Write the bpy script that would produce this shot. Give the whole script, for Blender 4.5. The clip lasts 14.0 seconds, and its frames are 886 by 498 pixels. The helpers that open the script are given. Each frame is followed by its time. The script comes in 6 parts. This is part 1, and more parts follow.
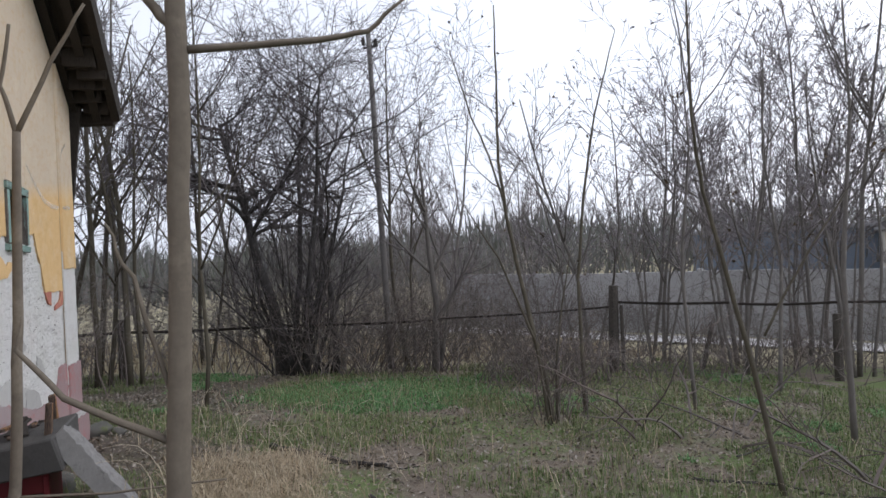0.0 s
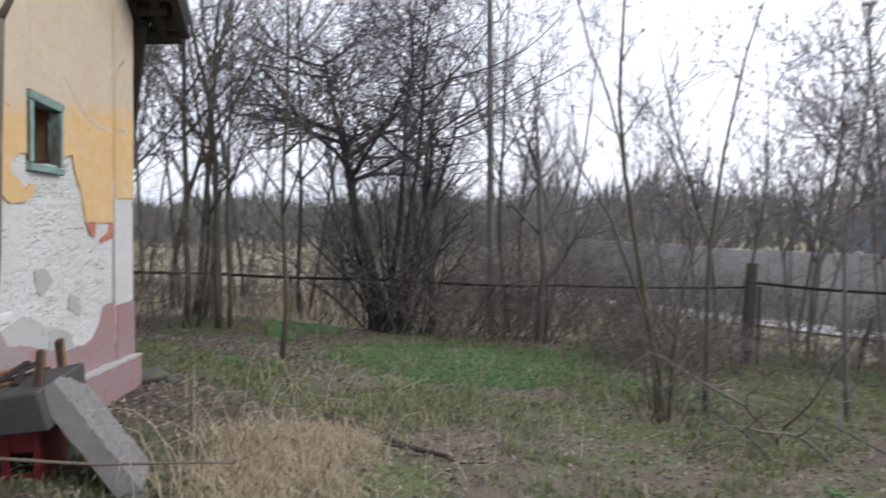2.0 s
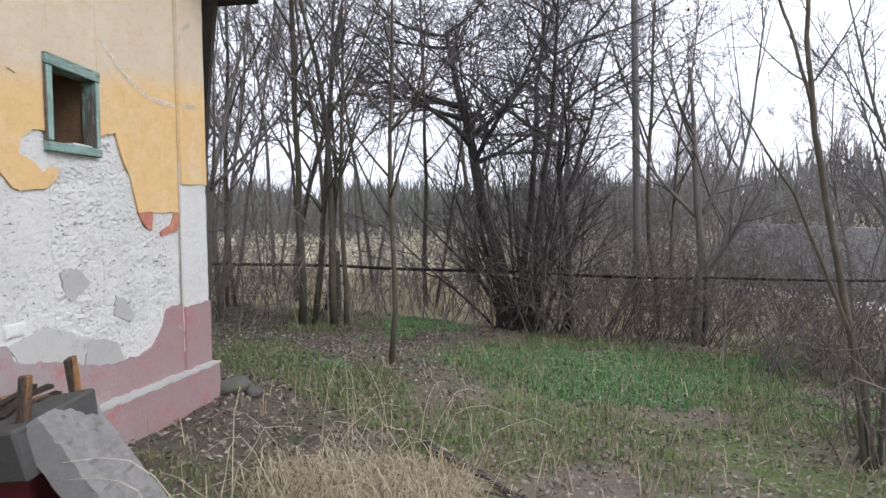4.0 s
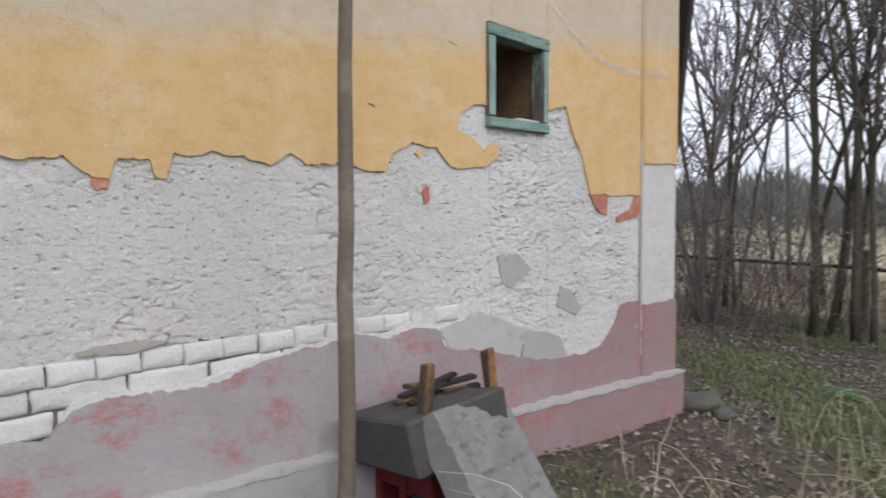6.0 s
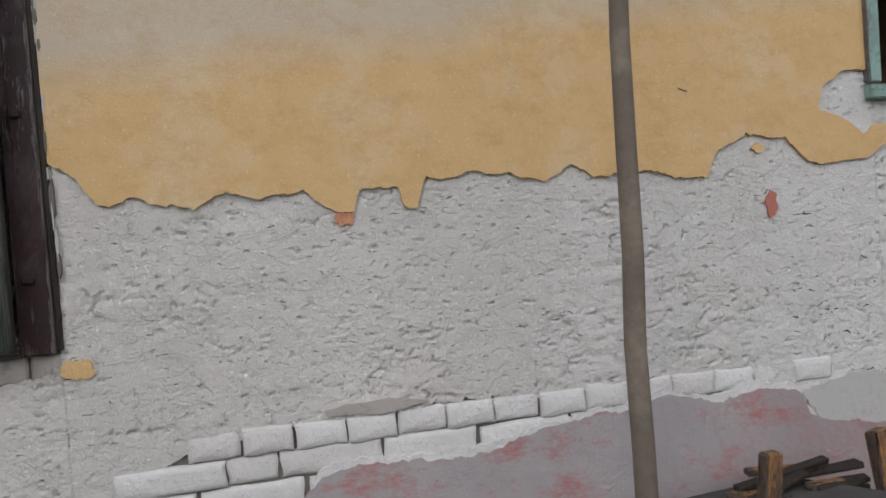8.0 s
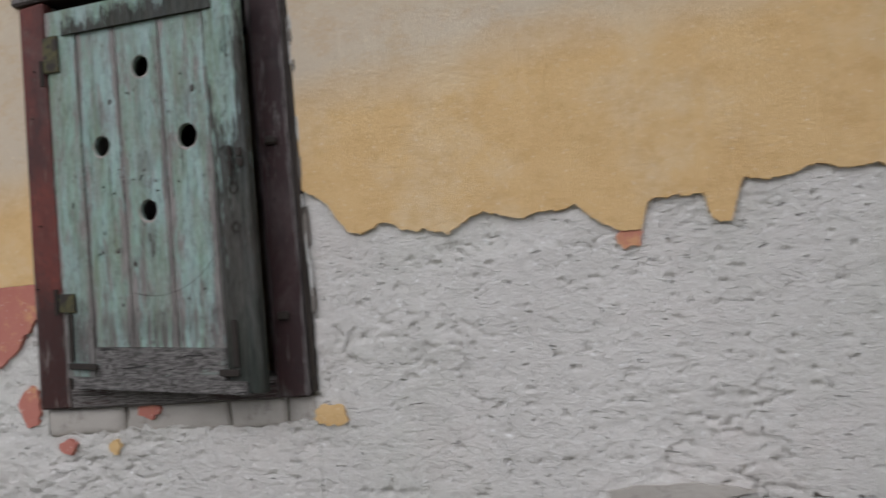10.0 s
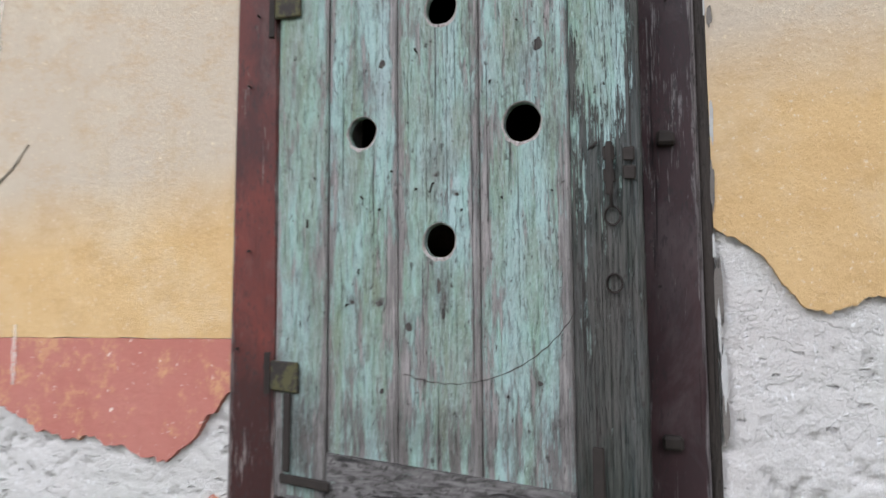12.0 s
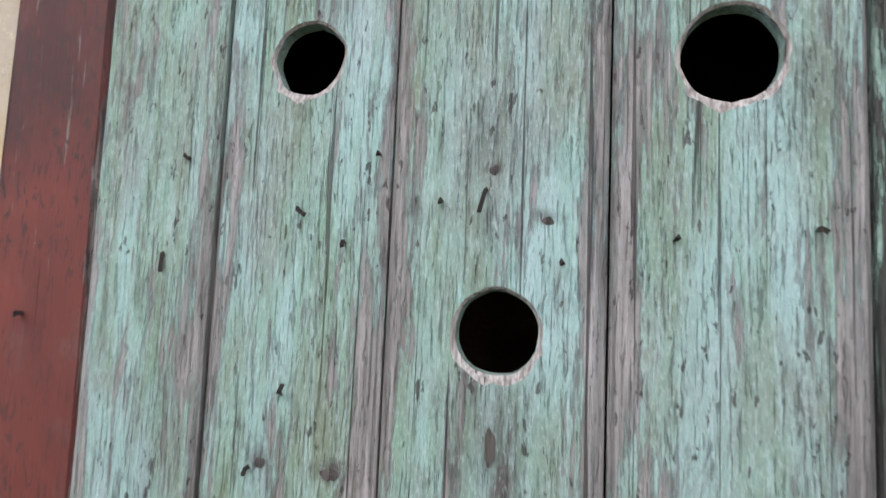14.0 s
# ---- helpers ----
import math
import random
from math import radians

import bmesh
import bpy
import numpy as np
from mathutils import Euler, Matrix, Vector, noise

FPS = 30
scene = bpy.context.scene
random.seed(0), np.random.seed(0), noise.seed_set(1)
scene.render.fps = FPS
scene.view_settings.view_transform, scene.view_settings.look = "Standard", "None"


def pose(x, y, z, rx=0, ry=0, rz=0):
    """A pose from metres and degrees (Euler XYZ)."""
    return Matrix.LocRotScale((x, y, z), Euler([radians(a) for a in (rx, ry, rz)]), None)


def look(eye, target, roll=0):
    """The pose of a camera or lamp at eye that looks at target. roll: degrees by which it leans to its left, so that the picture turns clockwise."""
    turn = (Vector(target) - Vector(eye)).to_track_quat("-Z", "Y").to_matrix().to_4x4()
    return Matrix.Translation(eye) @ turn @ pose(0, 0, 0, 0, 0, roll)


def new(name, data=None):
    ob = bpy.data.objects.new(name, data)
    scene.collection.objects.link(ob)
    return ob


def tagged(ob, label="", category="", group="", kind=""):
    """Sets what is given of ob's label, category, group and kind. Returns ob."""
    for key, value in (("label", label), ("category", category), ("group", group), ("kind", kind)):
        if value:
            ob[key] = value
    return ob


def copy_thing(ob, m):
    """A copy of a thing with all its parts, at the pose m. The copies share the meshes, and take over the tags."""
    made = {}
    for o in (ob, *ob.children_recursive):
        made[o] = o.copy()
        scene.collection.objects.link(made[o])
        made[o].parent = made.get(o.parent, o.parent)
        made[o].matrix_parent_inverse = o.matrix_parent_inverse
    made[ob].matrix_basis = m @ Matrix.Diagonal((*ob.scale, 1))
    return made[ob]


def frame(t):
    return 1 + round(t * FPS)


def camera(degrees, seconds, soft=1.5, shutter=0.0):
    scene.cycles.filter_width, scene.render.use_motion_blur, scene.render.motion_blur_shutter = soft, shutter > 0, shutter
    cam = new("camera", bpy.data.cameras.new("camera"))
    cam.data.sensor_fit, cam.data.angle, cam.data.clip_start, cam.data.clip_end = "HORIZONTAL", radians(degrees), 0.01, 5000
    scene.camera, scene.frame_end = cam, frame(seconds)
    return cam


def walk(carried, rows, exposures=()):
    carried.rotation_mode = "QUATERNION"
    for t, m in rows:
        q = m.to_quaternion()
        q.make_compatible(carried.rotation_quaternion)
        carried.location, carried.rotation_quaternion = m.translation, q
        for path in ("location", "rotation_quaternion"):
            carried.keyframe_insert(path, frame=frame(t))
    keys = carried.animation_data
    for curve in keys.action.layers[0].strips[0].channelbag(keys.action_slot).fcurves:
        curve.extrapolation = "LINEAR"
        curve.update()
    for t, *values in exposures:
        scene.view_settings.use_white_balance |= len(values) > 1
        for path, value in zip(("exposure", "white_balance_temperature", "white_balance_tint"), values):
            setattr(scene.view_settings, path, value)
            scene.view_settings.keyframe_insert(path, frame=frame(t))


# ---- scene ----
cam = camera(62.6, 14.0, soft=1.5, shutter=0.3)
# seconds, eye x y z, yaw, pitch, roll
PATH = [
    (0.0, 1.781, -2.206, 1.983, -12.77, -0.07, 2.67),
    (0.5, 1.908, -2.055, 1.966, -12.09, -1.83, 0.56),
    (1.0, 2.029, -1.831, 1.962, -15.09, -2.58, -0.94),
    (1.5, 2.114, -1.536, 1.951, -15.30, -1.03, -1.50),
    (2.0, 2.244, -1.209, 1.905, -2.75, -2.99, -0.95),
    (2.5, 2.325, -0.906, 1.872, 3.62, -5.68, -0.30),
    (2.7, 2.296, -0.765, 1.890, 5.65, -5.60, 0.38),
    (4.8, 2.554, 0.317, 1.822, 12.91, -3.41, -0.49),
    (5.0, 2.554, 0.406, 1.807, 17.15, -3.47, 0.42),
    (5.5, 2.599, 0.613, 1.792, 36.16, -4.03, -0.34),
    (6.0, 2.412, 0.794, 1.790, 48.52, -4.20, 0.69),
    (6.5, 2.231, 0.938, 1.790, 55.50, -3.15, 3.19),
    (7.0, 2.150, 1.109, 1.799, 66.37, -2.49, 3.52),
    (7.2, 2.140, 1.182, 1.823, 70.13, -2.64, 3.70),
    (9.3, 1.684, 1.524, 1.727, 90.33, 2.91, 5.18),
    (9.5, 1.650, 1.569, 1.744, 94.93, 3.32, 5.38),
    (10.0, 1.577, 1.501, 1.780, 104.69, 2.81, 5.14),
    (10.5, 1.493, 1.176, 1.787, 111.10, 3.42, 4.87),
    (11.0, 1.440, 0.950, 1.798, 112.65, 2.66, 4.19),
    (11.5, 1.282, 0.818, 1.810, 114.16, 5.87, 2.47),
    (12.0, 1.068, 0.745, 1.914, 109.01, 5.11, 0.39),
    (12.5, 0.910, 0.667, 1.947, 103.12, 5.13, -1.74),
    (13.0, 0.718, 0.536, 1.978, 98.17, 7.41, -2.84),
    (13.6, 0.565, 0.458, 2.005, 100.05, 4.80, -2.69),
    (14.0, 0.498, 0.440, 2.022, 99.97, 6.23, -2.42),
]
walk(cam, [(t, pose(x, y, z, 90 + pitch, roll, yaw)) for t, x, y, z, yaw, pitch, roll in PATH],
     exposures=[(t, e, k, 12.5) for t, e, k in ((0.0, 0.05, 6100), (0.8, 0.3, 6150), (2.5, 0.38, 6150), (4.9, 0.66, 6150), (5.5, 0.5, 6150), (6.5, 0.03, 6290), (7.0, -0.1, 6300), (9.5, -0.12, 6260), (10.3, 0.08, 6200), (11.0, 0.37, 6080), (12.0, 0.70, 6000), (13.0, 0.82, 6040), (14.0, 0.95, 6080))])

# ---- overcast daylight ----
world = bpy.data.worlds.new("overcast")
scene.world = world
world.use_nodes = True
wn, wl = world.node_tree.nodes, world.node_tree.links
sky = wn.new("ShaderNodeTexSky")
sky.sky_type = "NISHITA"
sky.sun_disc = False
sky.sun_elevation, sky.sun_rotation = radians(35), radians(60)
sky.air_density, sky.dust_density = 1.0, 3.0
grey = wn.new("ShaderNodeHueSaturation")
grey.inputs["Saturation"].default_value = 0.16
veil = wn.new("ShaderNodeMix")
veil.data_type = "RGBA"
veil.inputs["Factor"].default_value = 0.6
veil.inputs["B"].default_value = (9.4, 9.75, 10.6, 1)
wl.new(sky.outputs[0], grey.inputs["Color"])
wl.new(grey.outputs[0], veil.inputs["A"])
wl.new(veil.outputs["Result"], wn["Background"].inputs[0])
wn["Background"].inputs[1].default_value = 0.125

sun = new("sun", bpy.data.lights.new("sun", "SUN"))
sun.data.energy, sun.data.angle, sun.data.color = 0.9, radians(25), (1.0, 0.97, 0.92)
sun.matrix_world = look((12, -7, 11), (0, 0, 0))


# ---- materials ----
def material(name, rough=0.85, metal=0.0):
    m = bpy.data.materials.new(name)
    m.use_nodes = True
    b = m.node_tree.nodes["Principled BSDF"]
    b.inputs["Roughness"].default_value, b.inputs["Metallic"].default_value = rough, metal
    b.inputs["Specular IOR Level"].default_value = 0.25
    return m


class Nodes:
    """Short names for the nodes of one material."""

    def __init__(self, m, space="Object"):
        self.t = m.node_tree
        self.b = self.t.nodes["Principled BSDF"]
        self.co = self.t.nodes.new("ShaderNodeTexCoord").outputs[space]

    def link(self, a, b):
        self.t.links.new(a, b)

    def scaled(self, s, co=None, shift=None):
        n = self.t.nodes.new("ShaderNodeMapping")
        self.link(co or self.co, n.inputs["Vector"])
        n.inputs["Scale"].default_value = s
        if shift is not None:
            self.link(shift, n.inputs["Location"])
        return n.outputs[0]

    def moved(self, by):
        n = self.t.nodes.new("ShaderNodeVectorMath")
        self.link(self.co, n.inputs[0])
        n.inputs[1].default_value = by
        return n.outputs[0]

    def noise(self, scale, detail=6, rough=0.6, co=None, warp=0.0):
        n = self.t.nodes.new("ShaderNodeTexNoise")
        self.link(co or self.co, n.inputs["Vector"])
        n.inputs["Scale"].default_value, n.inputs["Detail"].default_value = scale, detail
        n.inputs["Roughness"].default_value, n.inputs["Distortion"].default_value = rough, warp
        return n.outputs["Fac"]

    def cells(self, scale, co=None, feature="F1"):
        n = self.t.nodes.new("ShaderNodeTexVoronoi")
        n.feature = feature
        self.link(co or self.co, n.inputs["Vector"])
        n.inputs["Scale"].default_value = scale
        return n.outputs["Distance"]

    def ramp(self, fac, *stops):
        n = self.t.nodes.new("ShaderNodeValToRGB")
        e = n.color_ramp.elements
        while len(e) < len(stops):
            e.new(0.5)
        for k, (p, c) in zip(e, stops):
            k.position = p
            k.color = (c, c, c, 1) if isinstance(c, (int, float)) else (*c, 1)
        self.link(fac, n.inputs[0])
        return n.outputs[0]

    def mix(self, fac, a, b, kind="MIX"):
        n = self.t.nodes.new("ShaderNodeMix")
        n.data_type, n.blend_type = "RGBA", kind
        for v, k in ((fac, "Factor"), (a, "A"), (b, "B")):
            sock = n.inputs[k] if k == "Factor" else [i for i in n.inputs if i.name == k and i.type == "RGBA"][0]
            if isinstance(v, (int, float)):
                sock.default_value = v if k == "Factor" else (v, v, v, 1)
            elif isinstance(v, tuple):
                sock.default_value = (*v, 1)
            else:
                self.link(v, sock)
        return [o for o in n.outputs if o.type == "RGBA"][0]

    def math(self, kind, a, b=0.0):
        n = self.t.nodes.new("ShaderNodeMath")
        n.operation = kind
        for v, i in ((a, 0), (b, 1)):
            if isinstance(v, (int, float)):
                n.inputs[i].default_value = v
            else:
                self.link(v, n.inputs[i])
        return n.outputs[0]

    def axis(self, k):
        n = self.t.nodes.new("ShaderNodeSeparateXYZ")
        self.link(self.co, n.inputs[0])
        return n.outputs[k]

    def rim(self, k, start):
        """0 inside, rising past start to the two long edges of a board, where paint rubs off."""
        g = self.t.nodes.new("ShaderNodeSeparateXYZ")
        self.link(self.t.nodes.new("ShaderNodeTexCoord").outputs["Generated"], g.inputs[0])
        off = self.math("MULTIPLY", self.math("ABSOLUTE", self.math("SUBTRACT", g.outputs[k], 0.5)), 2.0)
        return self.math("MAXIMUM", self.math("SUBTRACT", off, start), 0.0)

    def random(self):
        return self.t.nodes.new("ShaderNodeObjectInfo").outputs["Random"]

    def island(self):
        return self.t.nodes.new("ShaderNodeNewGeometry").outputs["Random Per Island"]

    def done(self, colour, height=None, strength=0.5, distance=0.01, rough=None):
        if isinstance(colour, tuple):
            self.b.inputs["Base Color"].default_value = (*colour, 1)
        else:
            self.link(colour, self.b.inputs["Base Color"])
        if height is not None:
            n = self.t.nodes.new("ShaderNodeBump")
            n.inputs["Strength"].default_value, n.inputs["Distance"].default_value = strength, distance
            self.link(height, n.inputs["Height"])
            self.link(n.outputs[0], self.b.inputs["Normal"])
        if rough is not None:
            self.link(rough, self.b.inputs["Roughness"])


def yellow_wash():
    m = material("ochre_limewash", 0.92)
    n = Nodes(m)
    z = n.axis(2)
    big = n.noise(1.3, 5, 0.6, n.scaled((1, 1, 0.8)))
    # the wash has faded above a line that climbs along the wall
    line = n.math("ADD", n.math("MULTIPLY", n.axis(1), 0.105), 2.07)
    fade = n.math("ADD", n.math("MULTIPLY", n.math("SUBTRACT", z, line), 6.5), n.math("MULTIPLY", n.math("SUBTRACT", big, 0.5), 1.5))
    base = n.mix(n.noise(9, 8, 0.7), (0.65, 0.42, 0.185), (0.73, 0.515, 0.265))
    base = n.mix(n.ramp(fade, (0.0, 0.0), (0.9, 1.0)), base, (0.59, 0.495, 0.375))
    base = n.mix(n.math("MULTIPLY", n.ramp(n.noise(3.1, 8, 0.7), (0.5, 0), (0.75, 1)), 0.55), base, (0.72, 0.63, 0.47))
    base = n.mix(n.math("MULTIPLY", n.ramp(n.noise(2.3, 8, 0.75, n.scaled((1, 1.4, 0.7))), (0.55, 0), (0.7, 1)), 0.35), base, (0.50, 0.33, 0.13))
    base = n.mix(n.math("MULTIPLY", n.ramp(n.noise(16, 9, 0.8, n.scaled((1, 0.7, 1.2))), (0.48, 0), (0.66, 1)), 0.4), base, (0.50, 0.29, 0.105))
    speck = n.ramp(n.noise(140, 3, 0.6), (0.62, 0.0), (0.72, 1.0))
    base = n.mix(n.math("MULTIPLY", speck, 0.7), base, (0.78, 0.67, 0.47))
    h = n.math("ADD", n.math("MULTIPLY", n.noise(110, 8, 0.8), 1.2), n.math("MULTIPLY", n.noise(14, 4), 0.8))
    n.done(base, h, 1.0, 0.0036)
    return m


def red_wash():
    m = material("red_limewash", 0.9)
    n = Nodes(m)
    base = n.mix(n.noise(6, 8, 0.7), (0.37, 0.12, 0.088), (0.46, 0.20, 0.16))
    worn = n.ramp(n.math("ADD", n.math("MULTIPLY", n.noise(30, 9, 0.8), 0.6), n.math("MULTIPLY", n.noise(5, 5, 0.6), 0.4)), (0.51, 0.0), (0.58, 1.0))
    base = n.mix(n.math("MULTIPLY", worn, 0.55), base, (0.62, 0.38, 0.17))
    base = n.mix(n.ramp(n.noise(90, 4), (0.66, 0), (0.72, 1)), base, (0.72, 0.6, 0.5))
    n.done(base, n.noise(60, 8, 0.7), 1.0, 0.002)
    return m


def white_render():
    m = material("limewashed_render", 0.95)
    n = Nodes(m)
    base = n.mix(n.noise(3.0, 8, 0.7), (0.50, 0.478, 0.448), (0.665, 0.64, 0.605))
    y = n.axis(1)
    clean = n.ramp(n.math("ADD", n.math("MULTIPLY", n.math("SUBTRACT", y, 2.1), 0.6), n.math("MULTIPLY", n.noise(2.0, 6), 0.8)), (0.3, 0), (1.0, 1))
    base = n.mix(n.math("MULTIPLY", clean, 0.8), base, (0.645, 0.64, 0.62))
    base = n.mix(n.math("MULTIPLY", n.ramp(n.noise(11, 9, 0.75), (0.52, 0), (0.72, 1)), 0.35), base, (0.38, 0.365, 0.33))
    base = n.mix(n.ramp(n.noise(85, 3, 0.5), (0.67, 0.0), (0.72, 0.8)), base, (0.82, 0.815, 0.80))
    base = n.mix(n.math("MULTIPLY", n.ramp(n.noise(1.7, 6, 0.65, n.scaled((1, 1, 1.3))), (0.48, 0), (0.62, 1)), 0.35), base, (0.50, 0.50, 0.445))
    base = n.mix(n.math("MULTIPLY", n.ramp(n.noise(2.9, 7, 0.7, n.moved((3, 7, 1))), (0.52, 0), (0.66, 1)), 0.4), base, (0.60, 0.545, 0.51))
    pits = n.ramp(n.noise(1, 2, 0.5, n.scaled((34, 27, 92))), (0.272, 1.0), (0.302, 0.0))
    # the shade inside the pits is put into the colour too
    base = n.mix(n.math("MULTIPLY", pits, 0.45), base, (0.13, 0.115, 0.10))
    lumps = n.noise(1, 7, 0.62, n.scaled((26, 24, 30)))
    steps = n.ramp(n.noise(1, 6, 0.6, n.scaled((15, 13, 19)), 0.25), (0.38, 0.0), (0.40, 0.35), (0.48, 0.4), (0.50, 0.75), (0.58, 0.8), (0.60, 1.0))
    h = n.math("ADD", n.math("MULTIPLY", lumps, 0.42), n.math("MULTIPLY", n.noise(150, 5, 0.7), 0.35))
    h = n.math("ADD", h, n.math("MULTIPLY", steps, 0.34))
    h = n.math("SUBTRACT", h, pits)
    base = n.mix(n.math("MULTIPLY", n.ramp(n.noise(48, 9, 0.85), (0.52, 0), (0.66, 1)), 0.28), base, (0.36, 0.345, 0.32))
    base = n.mix(n.math("MULTIPLY", n.ramp(n.noise(64, 7, 0.8, n.scaled((1, 1.3, 1), None)), (0.56, 0), (0.64, 1)), 0.5), base, (0.80, 0.795, 0.78))
    n.done(base, h, 1.0, 0.0105)
    return m


def pink_cement():
    m = material("pink_cement_dado", 0.9)
    n = Nodes(m)
    base = n.mix(n.noise(4, 8, 0.7), (0.33, 0.305, 0.30), (0.44, 0.405, 0.40))
    z, y = n.axis(2), n.axis(1)
    right = n.ramp(n.math("ADD", n.math("MULTIPLY", n.math("SUBTRACT", y, 2.6), 0.5), n.math("MULTIPLY", n.noise(1.5, 5), 0.9)), (0.4, 0), (0.95, 1))
    base = n.mix(n.math("MULTIPLY", right, 0.85), base, (0.315, 0.205, 0.205))
    red = n.ramp(n.noise(1, 10, 0.8, n.scaled((6, 3.2, 6)), 0.1), (0.51, 0.0), (0.55, 0.4), (0.62, 1.0))
    base = n.mix(n.math("MULTIPLY", red, 0.75), base, (0.42, 0.15, 0.14))
    base = n.mix(n.ramp(n.noise(18, 8, 0.8), (0.62, 0), (0.72, 0.8)), base, (0.68, 0.62, 0.58))
    n.done(base, n.math("ADD", n.noise(45, 9, 0.75), n.math("MULTIPLY", n.noise(9, 5), 1.6)), 1.0, 0.006)
    return m


def cement(name="grey_cement", a=(0.30, 0.29, 0.275), c=(0.47, 0.46, 0.44), moss=0.0):
    m = material(name, 0.93)
    n = Nodes(m)
    base = n.mix(n.noise(5, 9, 0.75), a, c)
    base = n.mix(n.ramp(n.noise(16, 9, 0.8), (0.55, 0), (0.7, 0.75)), base, tuple(v * 0.55 for v in a))
    if moss:
        base = n.mix(n.math("MULTIPLY", n.ramp(n.noise(4, 8, 0.75), (0.5, 0), (0.65, 1)), moss), base, (0.12, 0.15, 0.03))
    n.done(base, n.math("ADD", n.noise(60, 8, 0.75), n.noise(15, 5)), 1.0, 0.003)
    return m


def brick_white():
    m = material("limewashed_brick", 0.93)
    n = Nodes(m)
    base = n.mix(n.noise(14, 8, 0.7), (0.56, 0.548, 0.525), (0.82, 0.812, 0.79))
    base = n.mix(n.random(), base, n.mix(0.35, base, (0.50, 0.46, 0.42)))
    base = n.mix(n.ramp(n.noise(30, 8, 0.75), (0.60, 0), (0.72, 0.6)), base, (0.42, 0.30, 0.24))
    n.done(base, n.math("ADD", n.noise(70, 8, 0.7), n.math("MULTIPLY", n.noise(22, 6, 0.7), 2.0)), 1.0, 0.0055)
    return m


def painted_wood(name, paint, paint2, bare, dark, cover, grain=1.0, rough=0.75, level=False, foot=None):
    """Old paint over weathered, vertically grained boards. cover: 0 all bare to 1 all painted."""
    m = material(name, rough)
    n = Nodes(m)
    shift = n.math("MULTIPLY", n.random(), 37.0)
    at = lambda across, down: n.scaled((across * grain, down if level else across * grain, across * grain if level else down), shift=shift)
    fibre = n.noise(1, 5, 0.6, at(560, 22), 0.4)
    flecks = n.noise(1, 4, 0.6, at(400, 70), 0.6)
    pale = n.noise(1, 4, 0.6, at(330, 55), 0.8)
    streak = n.noise(1, 9, 0.75, at(75, 8.0), 0.6)
    broad = n.noise(1, 6, 0.6, at(14, 5.0), 0.6)
    blot = n.noise(1, 5, 0.6, at(7, 3.0), 0.3)
    coat = n.mix(n.ramp(blot, (0.38, 0), (0.62, 1)), paint, paint2)
    coat = n.mix(n.math("MULTIPLY", n.ramp(n.noise(1, 6, 0.65, at(17, 6.0), 0.5), (0.50, 0.0), (0.66, 1.0)), 0.55), coat, n.mix(0.5, tuple(v * 0.9 for v in bare), coat))
    coat = n.mix(n.math("MULTIPLY", n.ramp(n.noise(1, 5, 0.6, at(30, 4.0)), (0.42, 0.0), (0.62, 1.0)), 0.5), coat, n.mix(0.6, coat, tuple(min(1, v * 1.3) for v in paint2)))
    if foot is not None:
        low = n.math("ADD", n.math("MULTIPLY", n.math("SUBTRACT", foot, n.axis(2)), 4.0), n.math("MULTIPLY", n.math("SUBTRACT", n.noise(1, 6, 0.65, at(16, 5.0), 0.3), 0.5), 2.0))
        coat = n.mix(n.math("MULTIPLY", n.ramp(low, (0.0, 0.0), (0.7, 1.0)), 0.9), coat, tuple(v * 0.55 for v in paint2))
    wood = n.mix(n.ramp(fibre, (0.36, 0.0), (0.62, 1.0)), dark, bare)
    wood = n.mix(n.math("MULTIPLY", n.ramp(broad, (0.4, 0), (0.65, 1)), 0.5), wood, n.mix(0.5, wood, tuple(v * 0.5 for v in bare)))
    wear = n.math("ADD", n.math("ADD", n.math("MULTIPLY", streak, 0.42), n.math("MULTIPLY", broad, 0.33)), n.math("MULTIPLY", fibre, 0.25))
    edge = 0.41 + 0.19 * cover
    wear = n.math("ADD", wear, n.math("MULTIPLY", n.math("SUBTRACT", n.random(), 0.5), 0.07))
    wear = n.math("ADD", wear, n.math("MULTIPLY", n.rim(2 if level else 1, 0.74), 0.75))
    bareness = n.ramp(wear, (edge - 0.012, 0.0), (edge + 0.03, 1.0))
    col = n.mix(bareness, coat, wood)
    few = n.ramp(broad, (0.38, 0.35), (0.56, 1.0))
    col = n.mix(n.math("MULTIPLY", n.math("MULTIPLY", n.ramp(flecks, (0.57, 0.0), (0.595, 1.0)), few), 0.8), col, dark)
    col = n.mix(n.math("MULTIPLY", n.ramp(pale, (0.60, 0.0), (0.67, 1.0)), 0.45 * cover), col, tuple(min(1, v * 1.55) for v in paint2))
    crack = n.ramp(n.noise(1, 3, 0.5, at(230, 2.2), 0.3), (0.325, 1.0), (0.35, 0.0))
    col = n.mix(n.math("MULTIPLY", crack, 0.85), col, tuple(v * 0.35 for v in dark))
    h = n.math("SUBTRACT", n.math("ADD", fibre, n.math("MULTIPLY", n.math("SUBTRACT", 1.0, bareness), 0.5)), n.math("MULTIPLY", crack, 1.5))
    n.done(col, h, 1.0, 0.0008)
    return m


